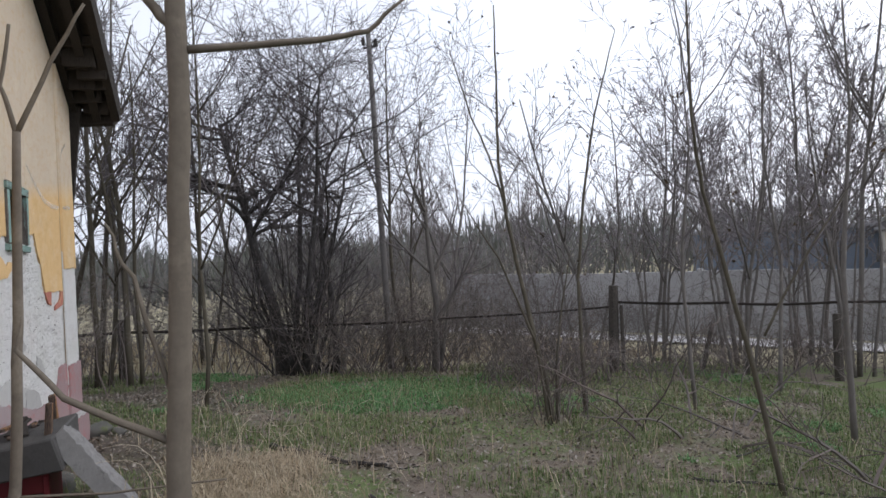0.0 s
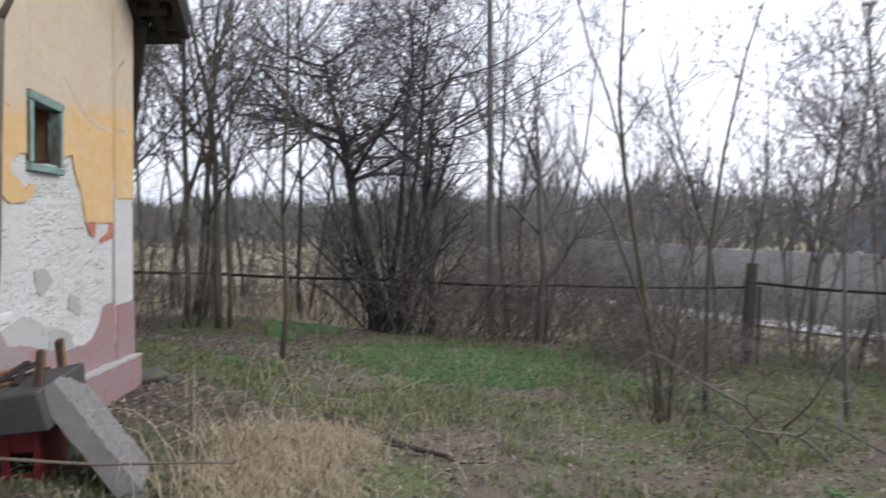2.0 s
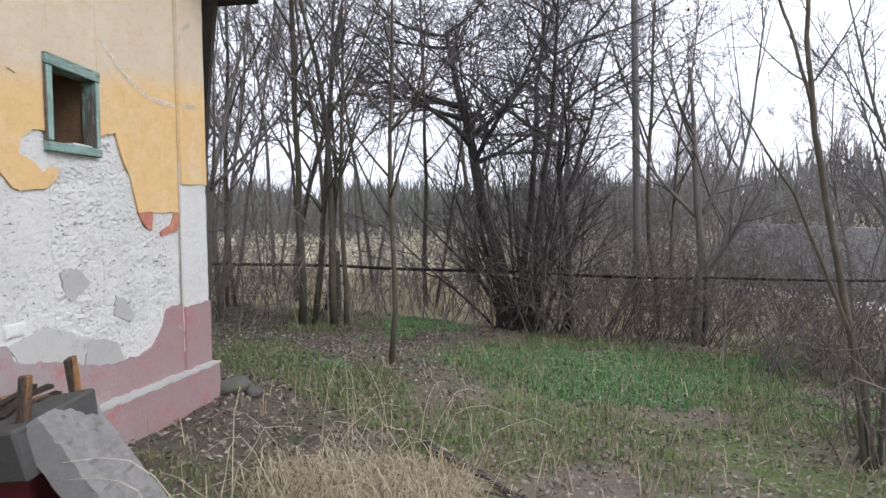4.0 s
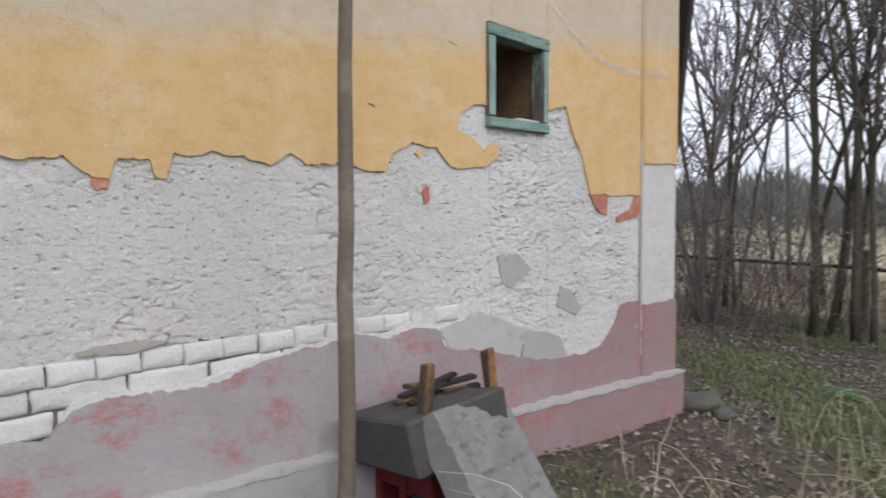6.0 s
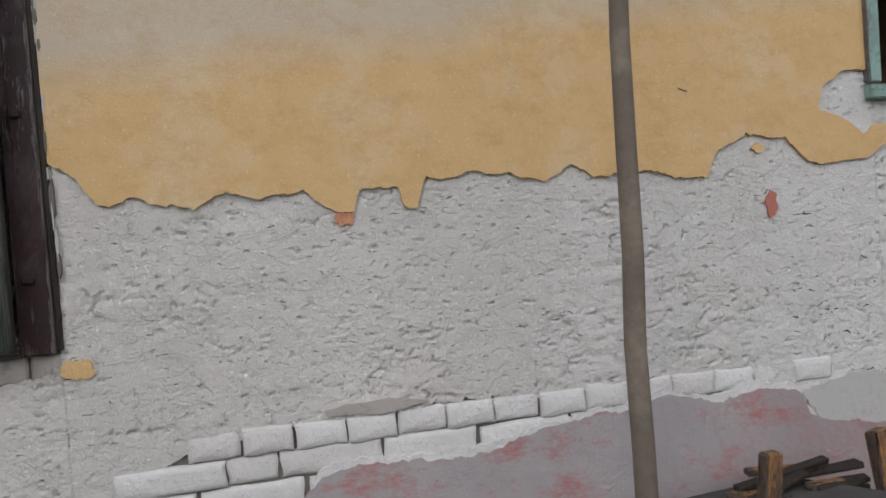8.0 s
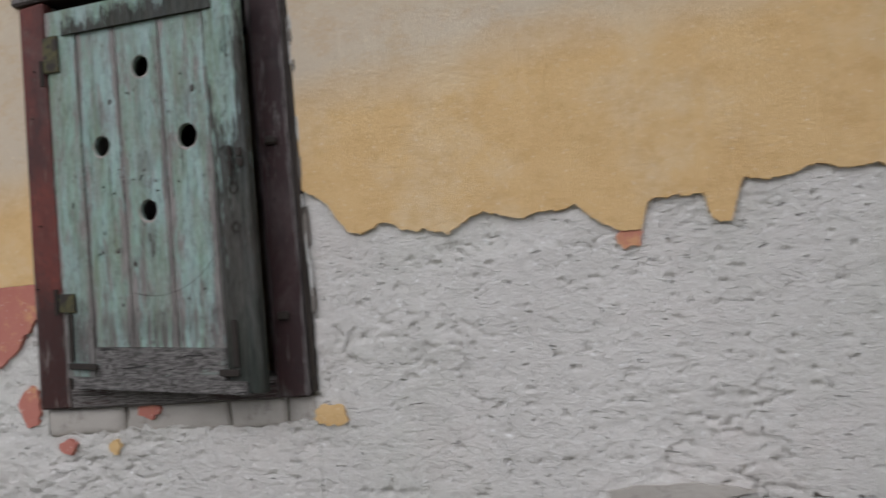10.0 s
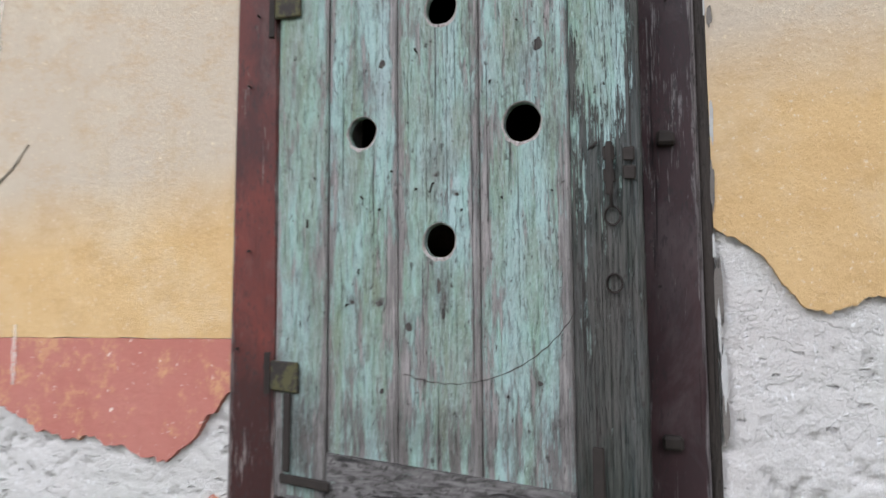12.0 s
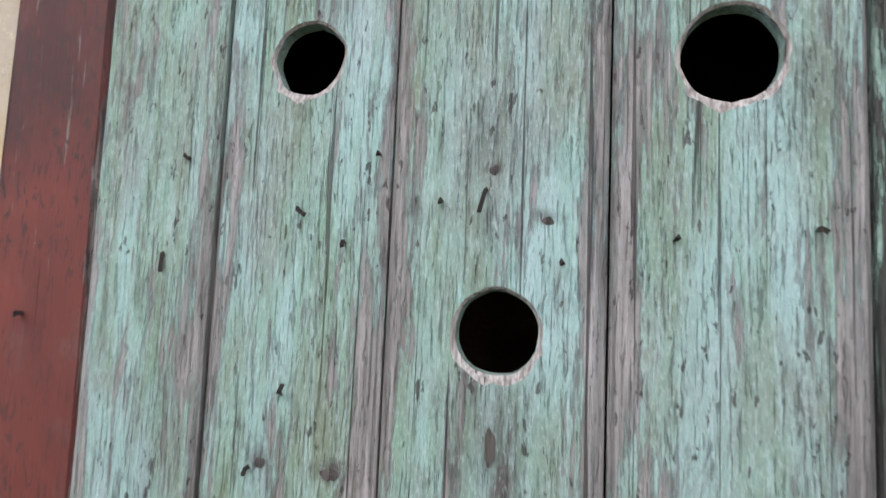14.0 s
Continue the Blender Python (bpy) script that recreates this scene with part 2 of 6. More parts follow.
def flaked_board(name, wood_a, wood_b, cover, slant=0.0):
    """Sun-bleached turquoise paint in vertical streaks over grey boards, rubbed off along the edges.
    slant: how much more is lost across the board."""
    m = material(name, 0.52 if not slant else 0.9)
    if slant:
        m.node_tree.nodes["Principled BSDF"].inputs["Specular IOR Level"].default_value = 0.12
    n = Nodes(m)
    shift = n.math("MULTIPLY", n.random(), 37.0)
    at = lambda across, down: n.scaled((across, across, down), shift=shift)
    tone = n.noise(1, 6, 0.6, at(22, 3.5), 0.3)
    coat = n.ramp(tone, (0.34, (0.175, 0.225, 0.145)), (0.46, (0.215, 0.33, 0.25)), (0.54, (0.28, 0.415, 0.37)), (0.66, (0.36, 0.475, 0.465)))
    coat = n.mix(n.math("MULTIPLY", n.ramp(n.noise(1, 6, 0.7, at(80, 7), 0.3), (0.45, 0), (0.65, 1)), 0.5), coat, (0.36, 0.50, 0.475))
    coat = n.mix(n.math("MULTIPLY", n.ramp(n.noise(1, 6, 0.7, at(18, 9), 0.4), (0.48, 0), (0.64, 1)), 0.55), coat, (0.185, 0.20, 0.15))
    coat = n.mix(n.math("MULTIPLY", n.ramp(n.noise(1, 7, 0.75, at(11, 6), 0.2), (0.44, 0), (0.62, 1)), 0.4), coat, (0.24, 0.235, 0.22))
    fibre = n.noise(1, 5, 0.65, at(300, 9), 0.3)
    wood = n.mix(n.ramp(fibre, (0.35, 0), (0.65, 1)), wood_a, wood_b)
    patches = n.noise(1, 9, 0.72, at(38, 6), 0.15)
    wear = n.math("ADD", n.math("MULTIPLY", patches, 0.75), n.math("MULTIPLY", fibre, 0.25))
    wear = n.math("ADD", wear, n.math("MULTIPLY", n.rim(1, 0.6), 0.24))
    wear = n.math("ADD", wear, n.math("MULTIPLY", n.math("MAXIMUM", n.math("SUBTRACT", 1.92, n.axis(2)), 0.0), 0.27))
    if slant:
        g = n.t.nodes.new("ShaderNodeSeparateXYZ")
        n.link(n.t.nodes.new("ShaderNodeTexCoord").outputs["Generated"], g.inputs[0])
        wear = n.math("ADD", wear, n.math("MULTIPLY", n.math("SUBTRACT", g.outputs[1], 0.45), slant))
        wear = n.math("SUBTRACT", wear, n.math("MULTIPLY", n.math("SUBTRACT", g.outputs[2], 0.58), slant * 3.2))
        strips = n.noise(1, 9, 0.78, at(46, 7.5), 0.15)
        wear = n.math("ADD", wear, n.math("MULTIPLY", n.math("SUBTRACT", strips, 0.5), 1.0))
        wear = n.math("ADD", wear, n.math("MULTIPLY", n.math("SUBTRACT", fibre, 0.5), 0.4))
    edge = 0.42 + 0.19 * cover
    soft = 0.018 if slant else 0.026
    bare = n.ramp(wear, (edge - soft, 0.0), (edge, 0.55), (edge + soft, 1.0))
    # the foot of the boards has gone dark
    damp = n.math("ADD", n.math("MULTIPLY", n.math("SUBTRACT", 1.86, n.axis(2)), 3.2), n.math("MULTIPLY", n.math("SUBTRACT", n.noise(1, 6, 0.7, at(30, 5), 0.3), 0.5), 2.2))
    wood = n.mix(n.math("MULTIPLY", n.ramp(damp, (0.1, 0.0), (0.8, 1.0)), 0.6), wood, tuple(v * 0.45 for v in wood_a))
    col = n.mix(n.math("MULTIPLY", bare, 0.92), coat, wood)
    # fine open grain: dark slits and lifted slivers of paint
    slit = n.ramp(n.noise(1, 5, 0.7, at(430, 30), 0.15), (0.56, 0.0), (0.61, 1.0))
    some = n.ramp(n.noise(1, 5, 0.6, at(16, 7), 0.3), (0.36, 0.25), (0.56, 1.0))
    col = n.mix(n.math("MULTIPLY", n.math("MULTIPLY", slit, some), 0.42), col, n.mix(0.65, col, wood_a))
    sliver = n.ramp(n.noise(1, 4, 0.65, at(360, 36), 0.2), (0.58, 0.0), (0.63, 1.0))
    col = n.mix(n.math("MULTIPLY", n.math("MULTIPLY", sliver, n.math("SUBTRACT", 1.0, bare)), 0.4), col, (0.44, 0.57, 0.54))
    lip = n.math("MULTIPLY", n.ramp(wear, (edge - 0.05, 0.0), (edge - 0.02, 1.0), (edge - 0.005, 0.0)), 0.35)
    col = n.mix(lip, col, (0.45, 0.55, 0.52))
    stain = n.ramp(n.noise(1, 8, 0.75, at(34, 14), 0.5), (0.55, 0.0), (0.70, 1.0))
    col = n.mix(n.math("MULTIPLY", stain, 0.7), col, (0.075, 0.065, 0.058))
    # dark weather stains under the holes and at the foot of the boards
    for sy, sz, wy, wz, deep in ((0.396, 1.955, 0.030, 0.055, 0.6), (0.402, 1.935, 0.007, 0.040, 1.1), (0.296, 1.932, 0.013, 0.009, 1.1), (0.245, 1.935, 0.010, 0.010, 0.9), (0.346, 1.90, 0.011, 0.013, 0.7), (0.425, 2.09, 0.012, 0.006, 0.7), (0.392, 2.12, 0.008, 0.006, 0.9), (0.15, 1.74, 0.06, 0.13, 0.9), (0.565, 2.165, 0.035, 0.05, 0.45),
                                 (0.62, 1.90, 0.09, 0.16, 0.5), (0.40, 2.13, 0.045, 0.035, 0.4), (0.53, 2.26, 0.05, 0.05, 0.4), (0.27, 2.27, 0.045, 0.05, 0.35), (0.17, 1.95, 0.03, 0.09, 0.35), (0.39, 1.745, 0.26, 0.05, 0.45)):
        far = n.t.nodes.new("ShaderNodeVectorMath")
        far.operation = "LENGTH"
        n.link(n.scaled((0, 1 / wy, 1 / wz), n.moved((0, -sy, -sz))), far.inputs[0])
        reach = n.math("ADD", far.outputs["Value"], n.math("MULTIPLY", n.math("SUBTRACT", n.noise(1, 7, 0.75, at(110, 28), 0.4), 0.5), 3.2))
        col = n.mix(n.math("MULTIPLY", n.ramp(reach, (0.2, 1.0), (1.0, 0.0)), deep * 0.85), col, (0.085, 0.076, 0.068))
    # fine dark specks, and tiny highlights painted as pale ones
    glint_grit = n.noise(1, 4, 0.7, at(620, 190))
    col = n.mix(n.math("MULTIPLY", n.ramp(glint_grit, (0.53, 0.0), (0.62, 1.0)), 0.3), col, n.mix(0.6, col, (0.05, 0.045, 0.04)))
    col = n.mix(n.math("MULTIPLY", n.math("MULTIPLY", n.ramp(glint_grit, (0.36, 1.0), (0.45, 0.0)), n.math("SUBTRACT", 1.0, bare)), 0.3), col, (0.52, 0.60, 0.57))
    tick = n.ramp(n.noise(1, 4, 0.6, at(170, 60), 0.3), (0.635, 0.0), (0.675, 1.0))
    col = n.mix(n.math("MULTIPLY", tick, 0.85), col, (0.05, 0.043, 0.038))
    crack = n.ramp(n.noise(1, 3, 0.5, at(190, 2.0), 0.3), (0.315, 1.0), (0.335, 0.0))
    col = n.mix(n.math("MULTIPLY", crack, 0.8), col, (0.045, 0.038, 0.034))
    h = n.math("SUBTRACT", n.math("ADD", n.math("MULTIPLY", fibre, 0.7), n.math("MULTIPLY", n.math("SUBTRACT", 1.0, bare), 0.7)), n.math("ADD", n.math("MULTIPLY", crack, 1.5), n.math("MULTIPLY", slit, 0.8)))
    h = n.math("SUBTRACT", h, n.math("MULTIPLY", glint_grit, 0.9))
    n.done(col, h, 1.0, 0.0018)
    return m


def bark(name, a, c, stretch=0.25, scale=30):
    m = material(name, 0.9)
    n = Nodes(m)
    base = n.mix(n.noise(1, 7, 0.7, n.scaled((scale, scale, scale * stretch))), a, c)
    base = n.mix(n.ramp(n.noise(3, 6, 0.7), (0.55, 0), (0.7, 0.6)), base, tuple(v * 1.5 for v in c))
    n.done(base, n.noise(1, 8, 0.75, n.scaled((scale * 2, scale * 2, scale * stretch))), 0.9, 0.003)
    return m


def scattered(name, colours, rough=0.9):
    """For what lies in many small loose pieces: one colour for each."""
    m = material(name, rough)
    n = Nodes(m)
    k = len(colours)
    n.done(n.ramp(n.island(), *[(i / max(1, k - 1), c) for i, c in enumerate(colours)]))
    return m


def earth():
    m = material("grass_and_leaf_litter", 0.97)
    n = Nodes(m)
    litter = n.mix(n.noise(14, 9, 0.8), (0.11, 0.088, 0.07), (0.27, 0.225, 0.18))
    litter = n.mix(n.ramp(n.noise(60, 4, 0.7), (0.58, 0), (0.7, 0.7)), litter, (0.27, 0.23, 0.18))
    green = n.mix(n.noise(9, 8, 0.75), (0.09, 0.125, 0.042), (0.18, 0.225, 0.09))
    col = n.mix(n.ramp(n.noise(0.9, 7, 0.7), (0.44, 0), (0.58, 1)), litter, green)
    # bare soil, darker along the house and round the heap
    soil = n.math("ADD", n.math("MULTIPLY", n.math("SUBTRACT", 1.8, n.axis(0)), 0.7), n.math("MULTIPLY", n.math("SUBTRACT", n.noise(1.6, 7, 0.7), 0.5), 1.8))
    col = n.mix(n.math("MULTIPLY", n.ramp(soil, (0.0, 0.0), (0.5, 1.0)), 0.75), col, n.mix(n.noise(30, 7, 0.8), (0.05, 0.041, 0.033), (0.13, 0.108, 0.085)))
    # the dry field past the fence
    s = n.math("ADD", n.math("MULTIPLY", n.axis(0), 0.15), n.axis(1))
    field = n.ramp(n.math("ADD", n.math("SUBTRACT", s, 10.3), n.math("MULTIPLY", n.noise(0.8, 5), 1.5)), (0.3, 0), (1.0, 1))
    dry = n.mix(n.noise(2.2, 8, 0.7), (0.27, 0.24, 0.155), (0.47, 0.42, 0.28))
    col = n.mix(field, col, dry)
    n.done(col, n.math("ADD", n.noise(40, 8, 0.8), n.noise(8, 4)), 0.9, 0.015)
    return m


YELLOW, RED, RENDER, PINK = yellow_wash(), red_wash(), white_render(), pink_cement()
CEMENT = cement("grey_cement", (0.34, 0.33, 0.31), (0.47, 0.46, 0.44))
PALE_CEMENT = cement("pale_cement_patch", (0.42, 0.41, 0.39), (0.52, 0.51, 0.485))
SLAB = cement("weathered_concrete_slab", (0.12, 0.115, 0.11), (0.32, 0.31, 0.30))
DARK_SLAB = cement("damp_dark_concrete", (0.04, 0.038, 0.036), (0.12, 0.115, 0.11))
FENCE_CONCRETE = cement("fence_panel_concrete", (0.34, 0.335, 0.335), (0.47, 0.46, 0.455))
MOSSY = cement("mossy_stone", (0.07, 0.067, 0.06), (0.15, 0.143, 0.126), 0.95)
DAMP_PLATE = cement("damp_concrete_plate", (0.065, 0.063, 0.06), (0.15, 0.147, 0.14), 0.75)
BRICK = brick_white()
SILL_BRICK = cement("bare_grey_brick", (0.30, 0.27, 0.235), (0.50, 0.47, 0.43))
INSIDE = cement("brown_inner_wall", (0.11, 0.07, 0.045), (0.32, 0.21, 0.125))
MORTAR = cement("open_mortar", (0.09, 0.08, 0.07), (0.24, 0.215, 0.19))
TEAL = flaked_board("worn_turquoise_paint", (0.125, 0.108, 0.10), (0.37, 0.325, 0.31), 0.77)
TEAL_BARE = flaked_board("mostly_bare_turquoise_board", (0.007, 0.006, 0.0055), (0.10, 0.09, 0.083), 0.34, 0.15)
GREY_WOOD = painted_wood("weathered_grey_timber", (0.15, 0.17, 0.15), (0.2, 0.22, 0.2), (0.18, 0.168, 0.16), (0.038, 0.034, 0.031), 0.0, 0.35, 0.8, True)
SILL_WOOD = painted_wood("blackened_sill_timber", (0.04, 0.022, 0.022), (0.05, 0.03, 0.03), (0.17, 0.155, 0.145), (0.03, 0.025, 0.022), 0.25, 0.6, 0.8, True)
RED_PAINT = painted_wood("oxide_red_paint", (0.17, 0.038, 0.026), (0.058, 0.02, 0.017), (0.19, 0.155, 0.14), (0.03, 0.022, 0.02), 0.76, 0.6, 0.6, foot=1.95)
DARK_PAINT = painted_wood("dark_maroon_paint", (0.022, 0.013, 0.014), (0.038, 0.017, 0.017), (0.17, 0.15, 0.145), (0.02, 0.016, 0.015), 0.66, 0.7, 0.6)
GREEN_PAINT = painted_wood("flaking_green_paint", (0.19, 0.30, 0.265), (0.27, 0.385, 0.345), (0.2, 0.175, 0.155), (0.06, 0.05, 0.045), 0.7)
GREEN_LEVEL = painted_wood("flaking_green_paint_on_rail", (0.19, 0.30, 0.265), (0.27, 0.385, 0.345), (0.2, 0.175, 0.155), (0.06, 0.05, 0.045), 0.7, level=True)
ORANGE_WOOD = painted_wood("orange_stained_stake", (0.33, 0.165, 0.055), (0.20, 0.105, 0.05), (0.12, 0.085, 0.065), (0.03, 0.022, 0.018), 0.42, 0.5)
OLD_TIMBER = painted_wood("dark_old_timber", (0.028, 0.022, 0.018), (0.035, 0.027, 0.022), (0.055, 0.045, 0.037), (0.012, 0.01, 0.008), 0.5)


# ---- building helpers ----
def mesh_object(name, bm_or_data, mat, parent=None, smooth=False):
    me = bpy.data.meshes.new(name)
    if isinstance(bm_or_data, bmesh.types.BMesh):
        bmesh.ops.recalc_face_normals(bm_or_data, faces=bm_or_data.faces[:])
        bm_or_data.to_mesh(me)
        bm_or_data.free()
    else:
        me.from_pydata(bm_or_data[0], [], bm_or_data[1])
    if smooth:
        me.shade_smooth()
    me.materials.append(mat)
    ob = new(name, me)
    ob.parent = parent
    return ob


def part(name, bm, mat, parent, label="", smooth=False):
    return tagged(mesh_object(name, bm, mat, parent, smooth), label)


def thing(name, label, category, group="", kind=""):
    return tagged(new(name), label, category, group, kind)


def box(bm, lo, hi, bevel=0.0, m=None, jitter=0.0):
    verts = bmesh.ops.create_cube(bm, size=1)["verts"]
    for v in verts:
        v.co = Vector([a + (b - a) * (c + 0.5) for a, b, c in zip(lo, hi, v.co)])
        v.co += Vector([random.uniform(-jitter, jitter) for _ in range(3)])
    if bevel:
        edges = list({e for v in verts for e in v.link_edges})
        verts = bmesh.ops.bevel(bm, geom=edges, offset=bevel, segments=1, affect="EDGES")["verts"]
    if m is not None:
        bmesh.ops.transform(bm, matrix=m, verts=list({v for v in verts}))
    return bm


def boxed(lo, hi, bevel=0.0, m=None, jitter=0.0):
    return box(bmesh.new(), lo, hi, bevel, m, jitter)


def tubes(stems, sides=5):
    """Vertices and faces of tapered, bent rods: each stem is a list of (point, radius)."""
    verts, faces = [], []
    for stem in stems:
        k = sides if stem[0][1] > 0.012 else (4 if stem[0][1] > 0.005 else 3)
        first = len(verts)
        for i, (p, r) in enumerate(stem):
            a = stem[max(0, i - 1)][0]
            b = stem[min(len(stem) - 1, i + 1)][0]
            d = (b - a).normalized() if (b - a).length > 1e-9 else Vector((0, 0, 1))
            u = d.cross(Vector((0.31, 0.95, 0.05))).normalized()
            w = d.cross(u)
            for j in range(k):
                g = 2 * math.pi * j / k
                verts.append(p + (u * math.cos(g) + w * math.sin(g)) * r)
        for i in range(len(stem) - 1):
            for j in range(k):
                q, s = first + i * k, (j + 1) % k
                faces.append((q + j, q + s, q + k + s, q + k + j))
        faces.append(tuple(range(first + k - 1, first - 1, -1)))
        faces.append(tuple(range(len(verts) - k, len(verts))))
    return verts, faces


def fractal(x, y, z=0.0, octaves=4):
    return noise.fractal(Vector((x, y, z)), 1.0, 2.0, octaves)


def along(pairs, x):
    """Straight lines between (x, value) pairs."""
    return float(np.interp(x, [p[0] for p in pairs], [p[1] for p in pairs]))


# ---- ground ----
WALL_A, WALL_U, WALL_N = Vector((10.85, 15.8)), Vector((0.631, -0.776)), Vector((-0.776, -0.631))


def ground_z(x, y):
    s = (Vector((x, y)) - WALL_A).dot(WALL_N)
    z = -0.5 + 0.064 * (min(max(s, 2.0), 16.5) - 2.0)
    z += 0.10 * max(0.0, 1 - abs(x - 0.25) / 0.9) * (1 if -1.5 < y < 5.4 else 0.3)
    if -2 < x < 14 and -6 < y < 16:
        z += 0.035 * fractal(x * 0.8, y * 0.8) + 0.012 * fractal(x * 4, y * 4, 3)
    return z


def graded(lo, hi, a, b, fine, coarse):
    """Coordinates from a to b, fine between lo and hi and ever coarser outside."""
    out, v, step = [lo], lo, coarse
    while v > a:
        v -= step
        step *= 1.5
        out.insert(0, max(v, a))
    v = lo
    while v < hi:
        v += fine
        out.append(v)
    step = coarse
    while v < b:
        v += step
        step *= 1.5
        out.append(min(v, b))
    return out


gx, gy = graded(-2, 12, -900, 900, 0.12, 0.5), graded(-3, 15, -900, 900, 0.12, 0.5)
gv = [(x, y, ground_z(x, y)) for y in gy for x in gx]
gn = len(gx)
gf = [(j * gn + i, j * gn + i + 1, (j + 1) * gn + i + 1, (j + 1) * gn + i) for j in range(len(gy) - 1) for i in range(gn - 1)]
ground = tagged(mesh_object("ground", (gv, gf), earth(), smooth=True), "uneven ground of patchy grass, moss and brown leaf litter", "ground", kind="structure")

# ---- the house: a gable wall with a low plinth ----
Y0, Y1, EAVE, RIDGE = -1.2, 4.78, 3.38, 5.95
YM = (Y0 + Y1) / 2
THICK = 0.46
SHUT = (0.02, 0.74, 1.56, 2.64)
HATCH = (3.225, 3.605, 2.125, 2.545)

house = tagged(new("house"), "old single-storey house with peeling ochre gable wall", "house", kind="structure")


def gable_top(y):
    return EAVE + (RIDGE - EAVE) * (1 - abs(y - YM) / (Y1 - YM))


def wall_slab():
    """The masonry of the gable with its two openings cut through."""
    bm = bmesh.new()
    ys = sorted({Y0, YM, Y1, SHUT[0], SHUT[1], HATCH[0], HATCH[1]})
    for a, b in zip(ys, ys[1:]):
        mid = (a + b) / 2
        gaps = [h for h in (SHUT, HATCH) if h[0] - 1e-6 < mid < h[1] + 1e-6]
        runs = [(0.1, None)] if not gaps else [(0.1, gaps[0][2]), (gaps[0][3], None)]
        for lo, hi in runs:
            tops = (gable_top(a), gable_top(b)) if hi is None else (hi, hi)
            q = [bm.verts.new((x, y, z)) for x in (-0.006, -THICK) for y, z in ((a, lo), (b, lo), (b, tops[1]), (a, tops[0]))]
            for f in ((0, 1, 2, 3), (7, 6, 5, 4), (0, 4, 5, 1), (1, 5, 6, 2), (2, 6, 7, 3), (3, 7, 4, 0)):
                bm.faces.new([q[i] for i in f])
    return bm


part("gable_masonry", wall_slab(), MORTAR, house)
part("side_wall", boxed((-7.5, Y1 - THICK, 0.1), (-THICK - 0.002, Y1 - 0.004, EAVE - 0.05)), RENDER, house)
part("side_wall", boxed((-7.5, Y0 + 0.004, 0.1), (-THICK - 0.002, Y0 + THICK, EAVE - 0.05)), RENDER, house)
part("back_wall", boxed((-7.9, Y0, 0.1), (-7.502, Y1, EAVE - 0.05)), RENDER, house)
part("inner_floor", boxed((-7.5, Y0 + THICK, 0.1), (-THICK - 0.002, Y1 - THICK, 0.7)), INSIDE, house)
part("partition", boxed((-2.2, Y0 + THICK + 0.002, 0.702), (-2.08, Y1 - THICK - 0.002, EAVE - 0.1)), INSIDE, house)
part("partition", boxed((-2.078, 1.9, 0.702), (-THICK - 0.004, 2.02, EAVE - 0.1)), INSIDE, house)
# brown lining of the hatch opening
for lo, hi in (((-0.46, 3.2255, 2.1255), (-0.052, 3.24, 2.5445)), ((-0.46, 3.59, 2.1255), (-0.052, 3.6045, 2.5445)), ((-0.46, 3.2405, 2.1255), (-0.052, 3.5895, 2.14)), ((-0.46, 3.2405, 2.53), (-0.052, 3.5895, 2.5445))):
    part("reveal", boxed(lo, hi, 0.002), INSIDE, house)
part("loft_floor", boxed((-7.5, Y0 + 0.01, EAVE - 0.098), (-THICK - 0.004, Y1 - 0.01, EAVE - 0.052)), OLD_TIMBER, house)


def roof_side(sign):
    """One slope of the roof as a thick sheet, past the wall on all sides."""
    bm = bmesh.new()
    slope = (RIDGE - EAVE) / (Y1 - YM)
    out = 0.17
    for x0, x1 in ((-8.2, 0.43),):
        prof = [(YM, RIDGE + 0.16), (YM + sign * (Y1 - YM + out), EAVE - slope * out + 0.16)]
        q = [bm.verts.new((x, y, z + t)) for t in (0.0, 0.09) for x in (x0, x1) for y, z in prof]
        for f in ((0, 1, 3, 2), (4, 6, 7, 5), (0, 4, 5, 1), (2, 3, 7, 6), (0, 2, 6, 4), (1, 5, 7, 3)):
            bm.faces.new([q[i] for i in f])
    return bm


roof = part("roof", roof_side(1), OLD_TIMBER, house, "dark overhanging roof with ragged timber verge")
part("roof_slope", roof_side(-1), OLD_TIMBER, house)
slope = (RIDGE - EAVE) / (Y1 - YM)
# rafters carry the verge; ragged tile ends hang below it at the eave
for k, x in enumerate((0.02, 0.2, 0.36)):
    for sign in (1, -1):
        bm = bmesh.new()
        for i in range(2):
            y, z = (YM, RIDGE + 0.155) if i == 0 else (YM + sign * (Y1 - YM + 0.16), EAVE - slope * 0.16 + 0.155)
            for dx, dz in ((0, 0), (0.07, 0), (0.07, -0.12), (0, -0.12)):
                bm.verts.new((x + dx, y, z + dz))
        bm.verts.ensure_lookup_table()
        for f in ((0, 1, 5, 4), (1, 2, 6, 5), (2, 3, 7, 6), (3, 0, 4, 7), (0, 3, 2, 1), (4, 5, 6, 7)):
            bm.faces.new([bm.verts[i] for i in f])
        part("rafter", bm, OLD_TIMBER, roof)
for k in range(13):
    y = Y1 - 0.42 + 0.05 * k
    part("eave_board_end", boxed((0.03 + 0.05 * (k % 4), y, EAVE + 0.10 - slope * (y - Y1) - random.uniform(0.0, 0.16)),
                                 (0.425 - 0.05 * (k % 3) - random.uniform(0, 0.06), y + 0.046, EAVE + 0.16 - slope * (y - Y1)), 0.006, jitter=0.016), OLD_TIMBER, roof)
bm = bmesh.new()
hang = [(-0.03, 3.4), (0.12, 3.4), (0.09, 3.15), (0.03, 2.65), (-0.03, 2.05), (-0.06, 2.05)]
for y in (4.86, 4.91):
    bm.faces.new([bm.verts.new((x, y, z)) for x, z in hang])
